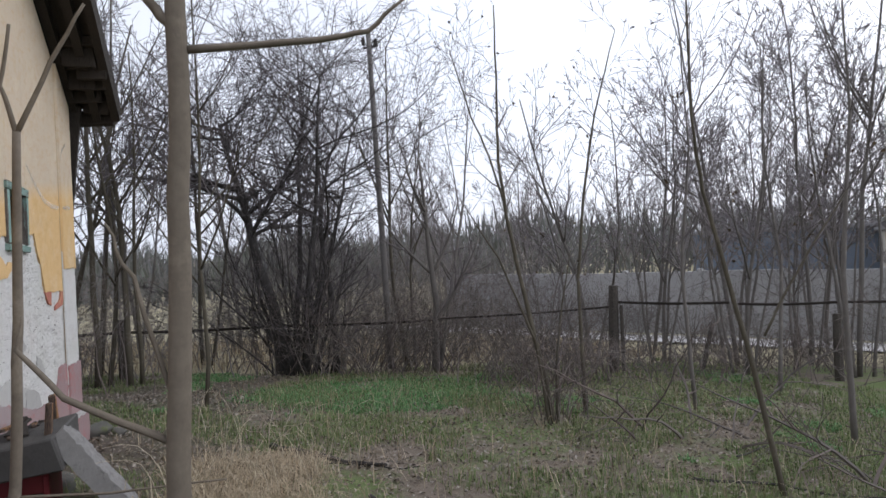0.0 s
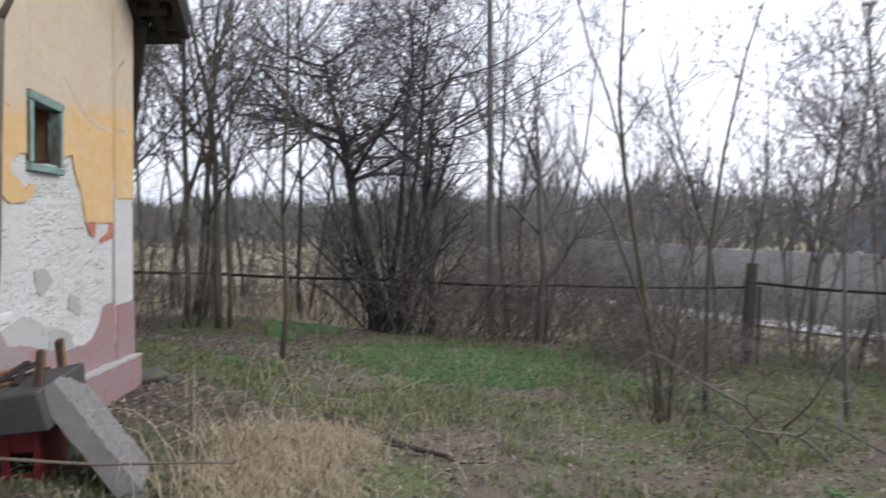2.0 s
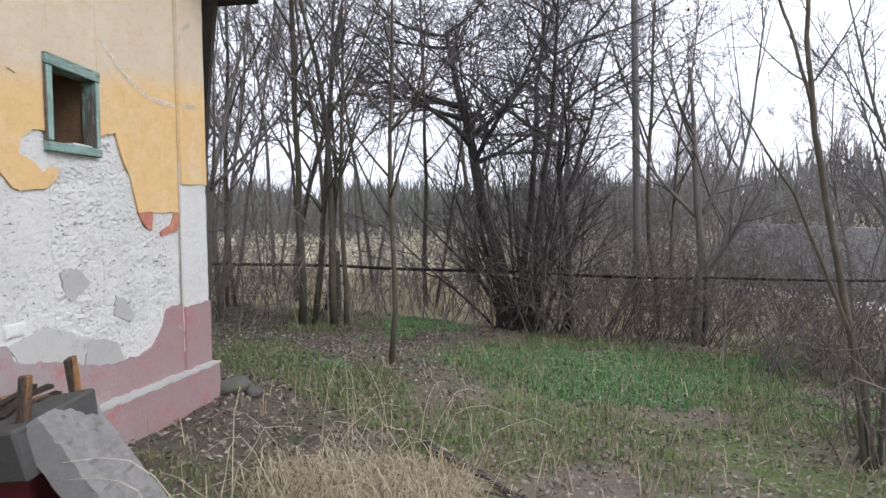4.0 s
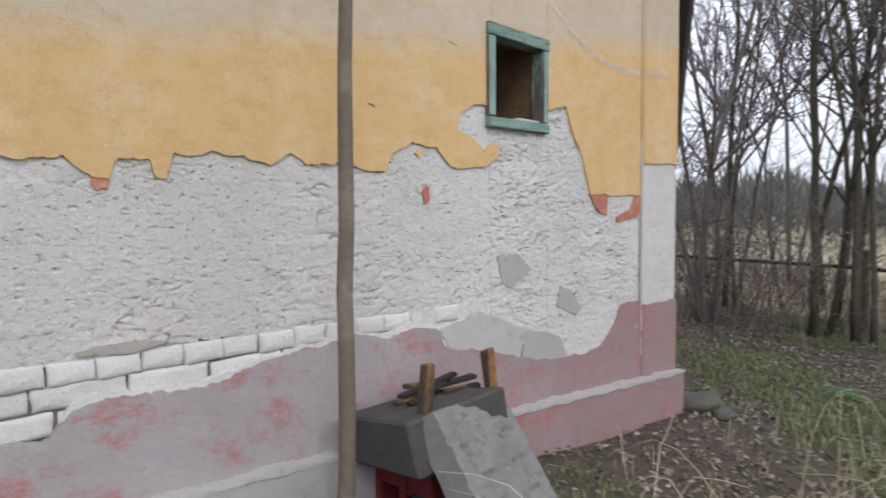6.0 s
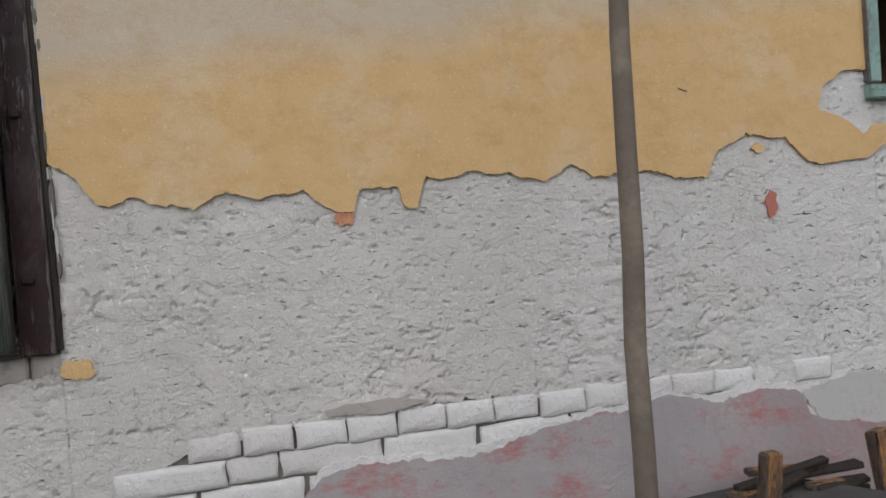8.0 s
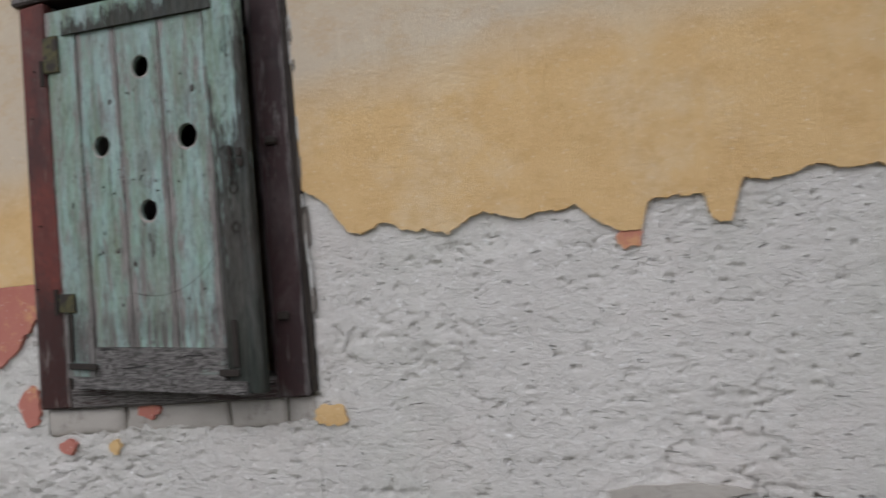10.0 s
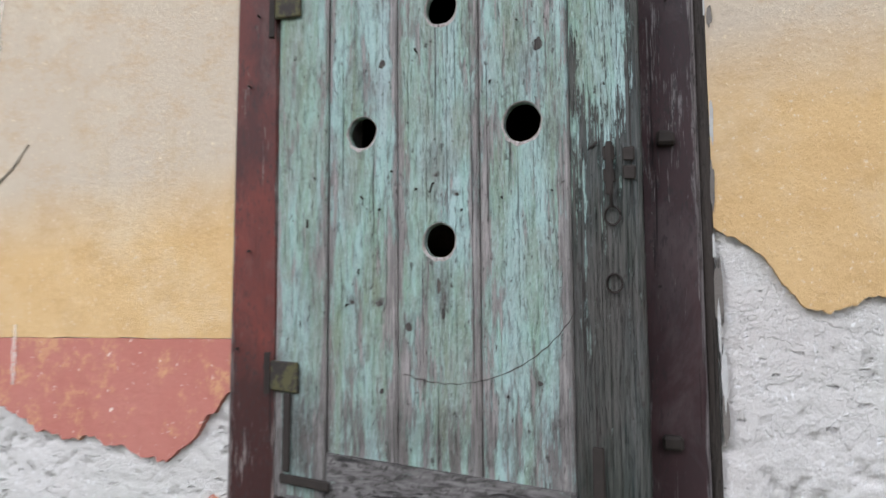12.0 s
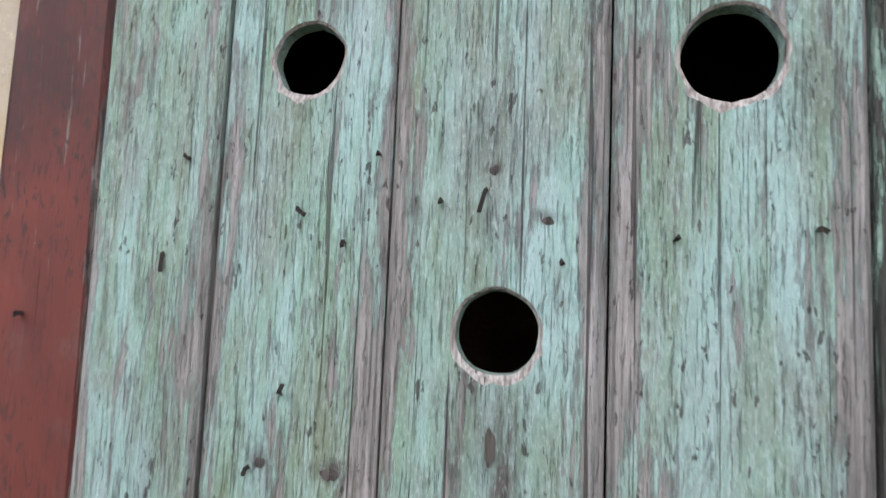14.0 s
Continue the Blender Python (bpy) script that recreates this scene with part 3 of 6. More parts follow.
bm.verts.ensure_lookup_table()
for i in range(6):
    bm.faces.new([bm.verts[j] for j in (i, (i + 1) % 6, 6 + (i + 1) % 6, 6 + i)])
part("corner_board", bm, OLD_TIMBER, house, "split dark board hanging at the corner")


# ---- coats of plaster: sheets with a ragged lower or upper edge ----
def chips(y, seed):
    """The broken outline of a plaster edge: bites and small steps."""
    bite = fractal(y * 7, seed, 0.3, 4)
    step = math.floor(fractal(y * 13, seed, 2.3, 2) * 4) / 4
    tooth = math.floor(fractal(y * 38, seed, 4.3, 2) * 3) / 3
    return 0.9 * bite + 1.1 * step + 0.6 * tooth + 0.5 * fractal(y * 75, seed, 1.3, 3)


def lumpy(y, z, seed, broken):
    """Height of a hand-thrown coat; broken adds ledges where it has come away in layers."""
    h = 0.40 * fractal(y * 8, z * 11, seed, 4) + 0.42 * fractal(y * 30, z * 38, seed + 4, 3)
    if broken:
        # layers that broke off along ragged, mostly level lines
        v = 3.2 * fractal(y * 4.5, z * 10.0, seed + 9, 5) + 40
        f = v - math.floor(v)
        h = 0.75 * h + (0.35 + 0.4 * broken) * (math.floor(v) - 40 + max(0.0, (f - 0.9) / 0.1)) / 3.2
        # crevices between the thrown lumps, open in places
        rift = abs(fractal(y * 7, z * 19, seed + 6, 4))
        where = max(0.0, min(1.0, 0.15 + 0.35 * broken + 3.0 * fractal(y * 5, z * 7, seed + 8, 2)))
        calm = max(0.25, min(1.2, 0.8 + 1.5 * fractal(y * 1.9, z * 2.6, seed + 12, 2)))
        h = (h - 1.5 * max(0.0, 1 - rift / 0.06) * where) * calm
        # small pits
        pit = fractal(y * 32, z * 84, seed + 3, 2)
        h -= 1.2 * max(0.0, min(1.0, (pit - 0.52) * 6)) + 0.15 * fractal(y * 70, z * 90, seed + 2, 2)
    return max(-1.9, min(1.0, h))


def coat(runs, bottom, top, face, back, ragged_bottom=0.0, ragged_top=0.0, step=0.01, rows=1, relief=0.0, seed=0.0, broken=0.0):
    """A sheet over the wall. bottom, top: heights by y. Its edges are turned back to the wall."""
    verts, faces = [], []
    for a, b in runs:
        n = max(2, int((b - a) / step) + 1)
        first = len(verts)
        for i in range(n):
            y = a + (b - a) * i / (n - 1)
            lo = bottom(y) + ragged_bottom * chips(y, seed)
            hi = max(lo + 0.004, top(y) + ragged_top * chips(y, seed + 7))
            bump_at = lambda z: relief * lumpy(y, z, seed, broken) if relief else 0.0
            verts += [(back, y, lo), (face + bump_at(lo), y, lo)]
            for j in range(rows + 1):
                z = lo + (hi - lo) * j / rows
                verts.append((face + bump_at(z), y, z))
            verts += [(face + bump_at(hi), y, hi), (back, y, hi)]
        w = rows + 5
        for i in range(n - 1):
            for j in (0, *range(2, 2 + rows), w - 2):
                q = first + i * w + j
                faces.append((q, q + w, q + w + 1, q + 1))
        for i in (0, n - 1):
            faces.append(tuple(first + i * w + j for j in (0, *range(2, 3 + rows), w - 1)))
    return verts, faces


flat = lambda v: (lambda y: v)
YELLOW_EDGE = [(0.75, 2.05), (0.834, 1.993), (0.855, 1.952), (0.909, 1.914), (0.966, 1.929), (1.02, 1.912), (1.094, 1.898), (1.132, 1.90), (1.202, 1.931), (1.297, 1.915), (1.396, 1.924),
               (1.418, 1.899), (1.471, 1.868), (1.527, 1.86), (1.543, 1.918), (1.654, 1.922), (1.663, 1.871), (1.70, 1.857), (1.728, 1.936), (1.874, 1.954), (1.957, 1.937), (2.083, 1.915),
               (2.166, 1.954), (2.226, 1.913), (2.42, 1.92), (2.51, 1.903), (2.602, 1.892), (2.635, 1.964), (2.743, 2.021), (2.88, 1.999), (2.953, 1.925), (2.985, 1.92), (3.0, 2.09), (3.02, 2.153), (3.09, 2.191), (3.222, 2.20)]
YELLOW_EDGE_R = [(3.60, 2.20), (3.617, 2.212), (3.756, 2.23), (3.81, 2.113), (3.887, 1.994), (3.961, 1.79), (4.425, 1.775)]
RED_EDGE = [(-1.0, 1.75), (-0.84, 1.77), (-0.76, 1.70), (-0.61, 1.70), (-0.54, 1.755), (-0.47, 1.75), (-0.35, 1.70), (-0.22, 1.69), (-0.14, 1.66), (-0.05, 1.73), (0.012, 1.79)]
PINK_EDGE = [(-1.2, 1.36), (-0.2, 1.33), (0.2, 1.2), (1.028, 1.105), (1.32, 1.076), (1.388, 1.153), (1.487, 1.168), (1.782, 1.149), (1.915, 1.171), (2.035, 1.203), (2.201, 1.218), (2.286, 1.215), (2.411, 1.254),
             (2.583, 1.204), (2.731, 1.23), (2.871, 1.211), (2.905, 1.132), (2.984, 1.10), (3.205, 1.065), (3.379, 0.998), (3.595, 0.954), (3.776, 0.942), (4.06, 0.95), (4.18, 1.05), (4.25, 1.175), (4.43, 1.17)]
RENDER_EDGE = [(-1.2, 1.2), (0.9, 1.16), (1.0, 1.245), (1.3, 1.29), (1.7, 1.305), (2.4, 1.285), (2.74, 1.27), (2.85, 1.18), (4.8, 0.9)]
ledge_z = lambda y: 0.80 - 0.035 * max(0.0, y - 1.9)
upto_gable = lambda y: gable_top(y) - 0.004


def yellow_low(y):
    return along(YELLOW_EDGE, y) if y < 3.4 else along(YELLOW_EDGE_R, y)


# rough limewashed render, first above and beside the openings, then the wide field
SKIN = 0.008
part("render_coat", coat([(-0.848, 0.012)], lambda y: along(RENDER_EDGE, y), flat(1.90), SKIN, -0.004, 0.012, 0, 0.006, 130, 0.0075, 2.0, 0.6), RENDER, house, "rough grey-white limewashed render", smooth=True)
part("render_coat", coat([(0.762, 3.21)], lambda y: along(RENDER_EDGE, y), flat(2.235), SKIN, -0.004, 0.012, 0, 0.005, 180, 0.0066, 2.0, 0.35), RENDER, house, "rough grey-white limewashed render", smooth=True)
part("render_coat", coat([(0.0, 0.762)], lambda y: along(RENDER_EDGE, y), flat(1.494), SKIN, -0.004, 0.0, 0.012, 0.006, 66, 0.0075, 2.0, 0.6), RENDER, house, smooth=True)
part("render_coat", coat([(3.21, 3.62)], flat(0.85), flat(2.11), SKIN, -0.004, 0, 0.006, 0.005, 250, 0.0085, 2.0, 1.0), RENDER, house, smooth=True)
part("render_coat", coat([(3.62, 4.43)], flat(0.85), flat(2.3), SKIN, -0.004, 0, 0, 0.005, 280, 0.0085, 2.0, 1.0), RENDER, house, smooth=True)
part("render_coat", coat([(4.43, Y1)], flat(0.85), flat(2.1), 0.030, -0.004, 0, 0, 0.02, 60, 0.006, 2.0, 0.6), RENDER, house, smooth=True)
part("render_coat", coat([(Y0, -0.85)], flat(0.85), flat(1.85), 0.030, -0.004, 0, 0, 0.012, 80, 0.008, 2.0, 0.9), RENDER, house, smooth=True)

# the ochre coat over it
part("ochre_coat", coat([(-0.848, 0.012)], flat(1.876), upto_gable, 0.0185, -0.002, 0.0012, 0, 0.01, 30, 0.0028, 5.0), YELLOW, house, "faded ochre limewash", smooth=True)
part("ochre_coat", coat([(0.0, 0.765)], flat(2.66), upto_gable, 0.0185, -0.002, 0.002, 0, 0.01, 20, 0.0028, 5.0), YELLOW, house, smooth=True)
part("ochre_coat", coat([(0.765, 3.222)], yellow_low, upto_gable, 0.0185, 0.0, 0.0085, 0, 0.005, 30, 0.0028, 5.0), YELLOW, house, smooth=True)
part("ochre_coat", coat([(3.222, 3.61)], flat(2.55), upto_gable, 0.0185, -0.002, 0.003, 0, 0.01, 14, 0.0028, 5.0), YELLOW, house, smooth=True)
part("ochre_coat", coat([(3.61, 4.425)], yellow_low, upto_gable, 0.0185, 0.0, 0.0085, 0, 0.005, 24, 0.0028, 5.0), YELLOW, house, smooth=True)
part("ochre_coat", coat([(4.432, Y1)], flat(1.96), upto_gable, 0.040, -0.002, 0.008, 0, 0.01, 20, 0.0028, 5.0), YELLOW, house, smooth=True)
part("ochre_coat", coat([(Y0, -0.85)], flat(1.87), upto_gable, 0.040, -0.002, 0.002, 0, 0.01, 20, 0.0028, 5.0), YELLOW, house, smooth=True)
# the red band below it
part("red_coat", coat([(-0.848, 0.012)], lambda y: along(RED_EDGE, y), flat(1.8755), 0.0183, 0.0, 0.013, 0.001, 0.006, 10, 0.003, 7.0), RED, house, "worn brick-red painted band", smooth=True)
part("red_coat", coat([(Y0, -0.85)], lambda y: 1.72 + 0.12 * (y + 1.0), flat(1.869), 0.0398, 0.0, 0.016, 0.001, 0.006, 10, 0.003, 7.0), RED, house, smooth=True)

# pink dado, and the ledge of the plinth
part("pink_dado", coat([(Y0, 4.43)], lambda y: ledge_z(y) - 0.02, lambda y: along(PINK_EDGE, y), 0.024, -0.004, 0, 0.008, 0.007, 24, 0.005, 9.0), PINK, house, "grey and pink cement dado, stained red", smooth=True)
part("limewash_rim", coat([(1.36, 2.88)], lambda y: along(PINK_EDGE, y) - 0.02, lambda y: along(PINK_EDGE, y) + 0.016, 0.0212, 0.0, 0, 0.013, 0.006, 3, 0.002, 13.0), BRICK, house, "white limewash left along the dado", smooth=True)
part("pink_dado", coat([(4.432, Y1)], lambda y: ledge_z(y) - 0.02, flat(1.145), 0.043, -0.004, 0, 0.006, 0.01, 16, 0.004, 9.0), PINK, house, smooth=True)
part("plinth", coat([(Y0, 2.3)], flat(0.15), ledge_z, 0.085, -0.004, 0, 0.004, 0.02, 30, 0.006, 11.0), CEMENT, house, "projecting cement plinth", smooth=True)
part("plinth", coat([(2.3, Y1 + 0.03)], flat(0.15), ledge_z, 0.085, -0.004, 0, 0.004, 0.02, 30, 0.006, 11.0), PINK, house, smooth=True)
part("plinth_ledge", coat([(Y0, Y1 + 0.034)], lambda y: ledge_z(y) - 0.008, lambda y: ledge_z(y) + 0.012, 0.09, -0.002, 0.006, 0.007, 0.012, 2, 0.004, 12.0), PALE_CEMENT, house, "pale worn ledge", smooth=True)


def patch(name, y, z, ry, rz, mat, face, seed, label=""):
    """A thin flake or repair with an uneven outline."""
    bm = bmesh.new()
    ring = []
    for k in range(26):
        g = 2 * math.pi * k / 26
        r = 1 + 0.45 * fractal(math.cos(g) * 1.3, math.sin(g) * 1.3, seed, 4)
        ring.append((y + ry * r * math.cos(g), z + rz * r * math.sin(g)))
    front = [bm.verts.new((face, a, b)) for a, b in ring]
    rear = [bm.verts.new((0.0, a, b)) for a, b in ring]
    bm.faces.new(front)
    for k in range(26):
        bm.faces.new((front[k], front[(k + 1) % 26], rear[(k + 1) % 26], rear[k]))
    return part(name, bm, mat, house, label)


def flake(name, outline, mat, face, seed, rough=0.004, label=""):
    """A thin layer with the given corners and chipped edges between them."""
    bm = bmesh.new()
    ring = []
    for (ya, za), (yb, zb) in zip(outline, outline[1:] + outline[:1]):
        n = max(1, int(math.hypot(yb - ya, zb - za) / 0.011))
        for k in range(n):
            y, z = ya + (yb - ya) * k / n, za + (zb - za) * k / n
            ring.append((y + rough * fractal(y * 60, z * 60, seed, 3), z + rough * fractal(y * 60, z * 60, seed + 5, 3)))
    front = [bm.verts.new((face, a, b)) for a, b in ring]
    rear = [bm.verts.new((0.0, a, b)) for a, b in ring]
    bm.faces.new(front)
    for k in range(len(ring)):
        m = (k + 1) % len(ring)
        bm.faces.new((front[k], front[m], rear[m], rear[k]))
    return part(name, bm, mat, house, label)


for k, (y, z, ry, rz) in enumerate(((-0.035, 1.555, 0.034, 0.046), (0.07, 1.455, 0.025, 0.018), (2.82, 1.795, 0.022, 0.038), (1.498, 1.845, 0.026, 0.028), (0.32, 1.535, 0.03, 0.02))):
    patch("red_flake", y, z, ry, rz, RED, 0.0150, k * 3.1)
for k, (y, z, ry, rz) in enumerate(((0.80, 1.505, 0.042, 0.028), (0.21, 1.45, 0.016, 0.016), (2.78, 1.97, 0.018, 0.016))):
    patch("ochre_flake", y, z, ry, rz, YELLOW, 0.0152, 20 + k * 2.7)
patch("bare_brick_edge", 1.54, 1.318, 0.13, 0.017, SILL_BRICK, 0.0185, 33.0, "bare tan brick in the broken render")
flake("red_flake", [(3.948, 1.787), (4.117, 1.782), (4.102, 1.673), (4.06, 1.685), (4.023, 1.705)], RED, 0.0183, 21.0)
flake("red_flake", [(4.427, 1.776), (4.425, 1.70), (4.399, 1.657), (4.202, 1.63), (4.204, 1.659), (4.33, 1.70), (4.38, 1.776)], RED, 0.0183, 22.0)
flake("ochre_flake", [(2.955, 1.94), (2.992, 1.907), (3.08, 1.915), (3.17, 1.918), (3.258, 1.97), (3.267, 2.024), (3.204, 2.025), (3.17, 1.99), (3.095, 2.048), (3.002, 2.08), (2.985, 2.0)], YELLOW, 0.0188, 23.0)
flake("cement_patch", [(3.259, 1.5), (3.393, 1.506), (3.495, 1.422), (3.353, 1.34), (3.287, 1.365)], CEMENT, 0.0145, 24.0, 0.012)
flake("cement_patch", [(3.713, 1.319), (3.795, 1.298), (3.891, 1.179), (3.838, 1.149), (3.691, 1.215)], CEMENT, 0.0145, 25.0, 0.012)
flake("cement_patch", [(2.883, 1.198), (3.102, 1.244), (3.243, 1.215), (3.372, 1.153), (3.50, 1.12), (3.42, 1.05), (3.40, 0.96), (3.20, 1.02), (2.96, 1.08)], PALE_CEMENT, 0.0160, 26.0, 0.01)
flake("cement_patch", [(3.44, 1.12), (3.603, 1.098), (3.715, 1.047), (3.776, 0.93), (3.595, 0.93), (3.41, 0.95), (3.43, 1.05)], CEMENT, 0.0166, 27.0, 0.01)


# fine cracks along the broken render
def render_face(y, z):
    return SKIN + (0.0066 * lumpy(y, z, 2.0, 0.35) if y < 3.21 else 0.0085 * lumpy(y, z, 2.0, 1.0))


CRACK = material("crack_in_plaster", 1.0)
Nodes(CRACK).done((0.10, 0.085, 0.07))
crack_rng = random.Random(31)
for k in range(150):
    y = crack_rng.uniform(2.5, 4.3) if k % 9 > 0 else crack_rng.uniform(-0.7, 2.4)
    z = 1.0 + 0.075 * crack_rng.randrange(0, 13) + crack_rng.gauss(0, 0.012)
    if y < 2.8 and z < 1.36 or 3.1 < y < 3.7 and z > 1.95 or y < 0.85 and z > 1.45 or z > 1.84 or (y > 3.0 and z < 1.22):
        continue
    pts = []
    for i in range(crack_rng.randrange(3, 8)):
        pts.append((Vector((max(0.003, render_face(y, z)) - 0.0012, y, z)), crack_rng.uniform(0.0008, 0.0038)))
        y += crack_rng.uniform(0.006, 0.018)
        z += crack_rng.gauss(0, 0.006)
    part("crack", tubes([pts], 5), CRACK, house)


# ---- bricks laid bare ----
def brick_mesh(w, h, seed):
    """A hand-made brick: uneven face, worn edges."""
    fy = [0.0, 0.008 / w, 0.024 / w, *([0.5] if w < 0.2 else [0.28, 0.5, 0.72]), 1 - 0.024 / w, 1 - 0.008 / w, 1.0]
    fz = [0.0, 0.11, 0.3, 0.7, 0.89, 1.0]
    nw, nh = len(fy) - 1, len(fz) - 1
    verts, faces = [], []
    for i in range(nw + 1):
        for j in range(nh + 1):
            y, z = w * fy[i], h * fz[j]
            e = min(min(i, nw - i), min(j, nh - j))
            drop = (-0.007, -0.001, 0.0)[min(e, 2)] - (0.003 if e == 1 and i in (1, nw - 1) and j in (1, nh - 1) else 0)
            verts.append((drop + 0.006 * fractal(y * 16, z * 16, seed, 3), y + 0.006 * fractal(z * 25, seed, y * 9, 2), z + 0.0045 * fractal(y * 16, seed, z * 9 + 3, 3)))
    row = nh + 1
    for i in range(nw):
        for j in range(nh):
            k = i * row + j
            faces.append((k, k + row, k + row + 1, k + 1))
    rim = [i * row for i in range(nw)] + [nw * row + j for j in range(nh)] + [i * row + nh for i in range(nw, 0, -1)] + [j for j in range(nh, 0, -1)]
    first = len(verts)
    verts += [(-0.035, verts[k][1], verts[k][2]) for k in rim]
    for k in range(len(rim)):
        m = (k + 1) % len(rim)
        faces.append((rim[k], first + k, first + m, rim[m]))
    me = bpy.data.meshes.new("brick")
    me.from_pydata(verts, [], faces)
    me.materials.append(BRICK)
    me.polygons.foreach_set("use_smooth", [True] * len(me.polygons))
    return me


HEADERS, STRETCHERS = [brick_mesh(0.136, 0.071, k) for k in range(5)], [brick_mesh(0.275, 0.071, 10 + k) for k in range(5)]
random.seed(3)


def lay(y, z, meshes, proud):
    b = new("brick", random.choice(meshes))
    b.location = (proud, y, z)
    b.rotation_euler = (radians(random.uniform(-1.6, 1.6)), 0, 0)
    b.scale = (1, random.uniform(0.96, 1.01), random.uniform(0.95, 1.02))
    b.parent = house


for course, (z, start) in enumerate(((1.228, 1.045), (1.153, 0.86), (1.078, 0.79))):
    y = start
    while y < 2.95:
        header = course == 0 or random.random() < 0.35
        w = 0.14 if header else 0.28
        lay(y, z + random.uniform(-0.004, 0.004), HEADERS if header else STRETCHERS, 0.012 + random.uniform(-0.007, 0.006))
        y += w
for k, (y0, y1) in enumerate(((0.012, 0.238), (0.246, 0.53), (0.538, 0.682), (0.688, 0.775))):
    me = brick_mesh(y1 - y0, 0.068, 30 + k)
    me.materials.clear()
    me.materials.append(SILL_BRICK)
    b = tagged(new("sill_brick", me), "bare grey-brown brick under the frame")
    b.location, b.parent = (0.009 - 0.002 * (k % 2), y0, 1.482), house

# crumbled plaster along the jambs
chip_rng = random.Random(17)
for k in range(18):
    y = 0.774 + chip_rng.uniform(-0.004, 0.006)
    z = chip_rng.uniform(1.62, 2.62)
    patch("plaster_chip", y, z, chip_rng.uniform(0.002, 0.005), chip_rng.uniform(0.01, 0.045), (PALE_CEMENT, MORTAR)[k % 2], 0.0205 + 0.00004 * k, 60 + k * 1.3)


# ---- the shuttered window ----
IRON = material("rusty_iron", 0.8, 0.1)
_n = Nodes(IRON)
_n.done(_n.mix(_n.noise(40, 8, 0.75), (0.014, 0.012, 0.011), (0.048, 0.038, 0.031)), _n.noise(90, 6), 0.6, 0.001)
STRAP = material("strap_with_old_paint", 0.75, 0.2)
_n = Nodes(STRAP)
_n.done(_n.mix(_n.ramp(_n.noise(30, 8, 0.75), (0.45, 0), (0.55, 1)), (0.085, 0.078, 0.036), (0.035, 0.03, 0.026)), _n.noise(80, 6), 0.5, 0.002)
KNOT = painted_wood("dark_knot", (0.055, 0.05, 0.044), (0.045, 0.04, 0.036), (0.10, 0.085, 0.074), (0.028, 0.024, 0.021), 0.35)

frame_1 = tagged(new("window_1"), "dark red weathered timber window frame in the gable", "window frame", kind="structure")
part("jamb", boxed((-0.12, 0.014, 1.553), (0.034, 0.1025, 2.60), 0.005, jitter=0.004), RED_PAINT, frame_1, "oxide-red painted jamb")
part("jamb", boxed((-0.12, 0.676, 1.553), (0.034, 0.757, 2.60), 0.006, jitter=0.002), DARK_PAINT, frame_1, "blackened maroon jamb")
part("jamb_lining", boxed((-0.12, 0.756, 1.56), (0.022, 0.772, 2.62), 0.003, jitter=0.002), OLD_TIMBER, frame_1)
part("bottom_rail", boxed((-0.12, 0.1035, 1.549), (0.030, 0.675, 1.604), 0.005, jitter=0.002), SILL_WOOD, frame_1)
part("top_rail", boxed((-0.12, -0.002, 2.602), (0.036, 0.76, 2.675), 0.006, jitter=0.002), DARK_PAINT, frame_1)
part("rebate", boxed((-0.10, 0.655, 1.606), (0.004, 0.6755, 2.60), 0.002), DARK_PAINT, frame_1)

SH0 = 0.11
swing = lambda y: 0.040 + 0.118 * (y - SH0)
sag = lambda y: -0.062 * (y - SH0)


def on_shutter(y, z, d=0.0):
    return Vector((swing(y) + d, y, z))


def board(y0, y1, z0, z1, front, deep, sheared=True, chamfer=0.0035, wave=0.0012, cuts=14, seed=0.0):
    """One board of the shutter, a little bowed, with eased edges; its ends follow the sag."""
    bm = bmesh.new()
    prof = [(y0, front - deep), (y0, front - chamfer), (y0 + chamfer, front), (y1 - chamfer, front), (y1, front - chamfer), (y1, front - deep)]
    rows = []
    for k in range(cuts + 1):
        f = k / cuts
        row = []
        for y, d in prof:
            z = z0 + (z1 - z0) * f + (sag(y) if sheared else 0)
            wob = wave * fractal(y * 3, z * 7, seed, 3)
            row.append(bm.verts.new(on_shutter(y + wob, z + (wob * 2 if k in (0, cuts) else 0), d + wob)))
        rows.append(row)
    for a, b in zip(rows, rows[1:]):
        for j in range(6):
            bm.faces.new((a[j], a[(j + 1) % 6], b[(j + 1) % 6], b[j]))
    bm.faces.new(rows[0])
    bm.faces.new(rows[-1][::-1])
    return bm


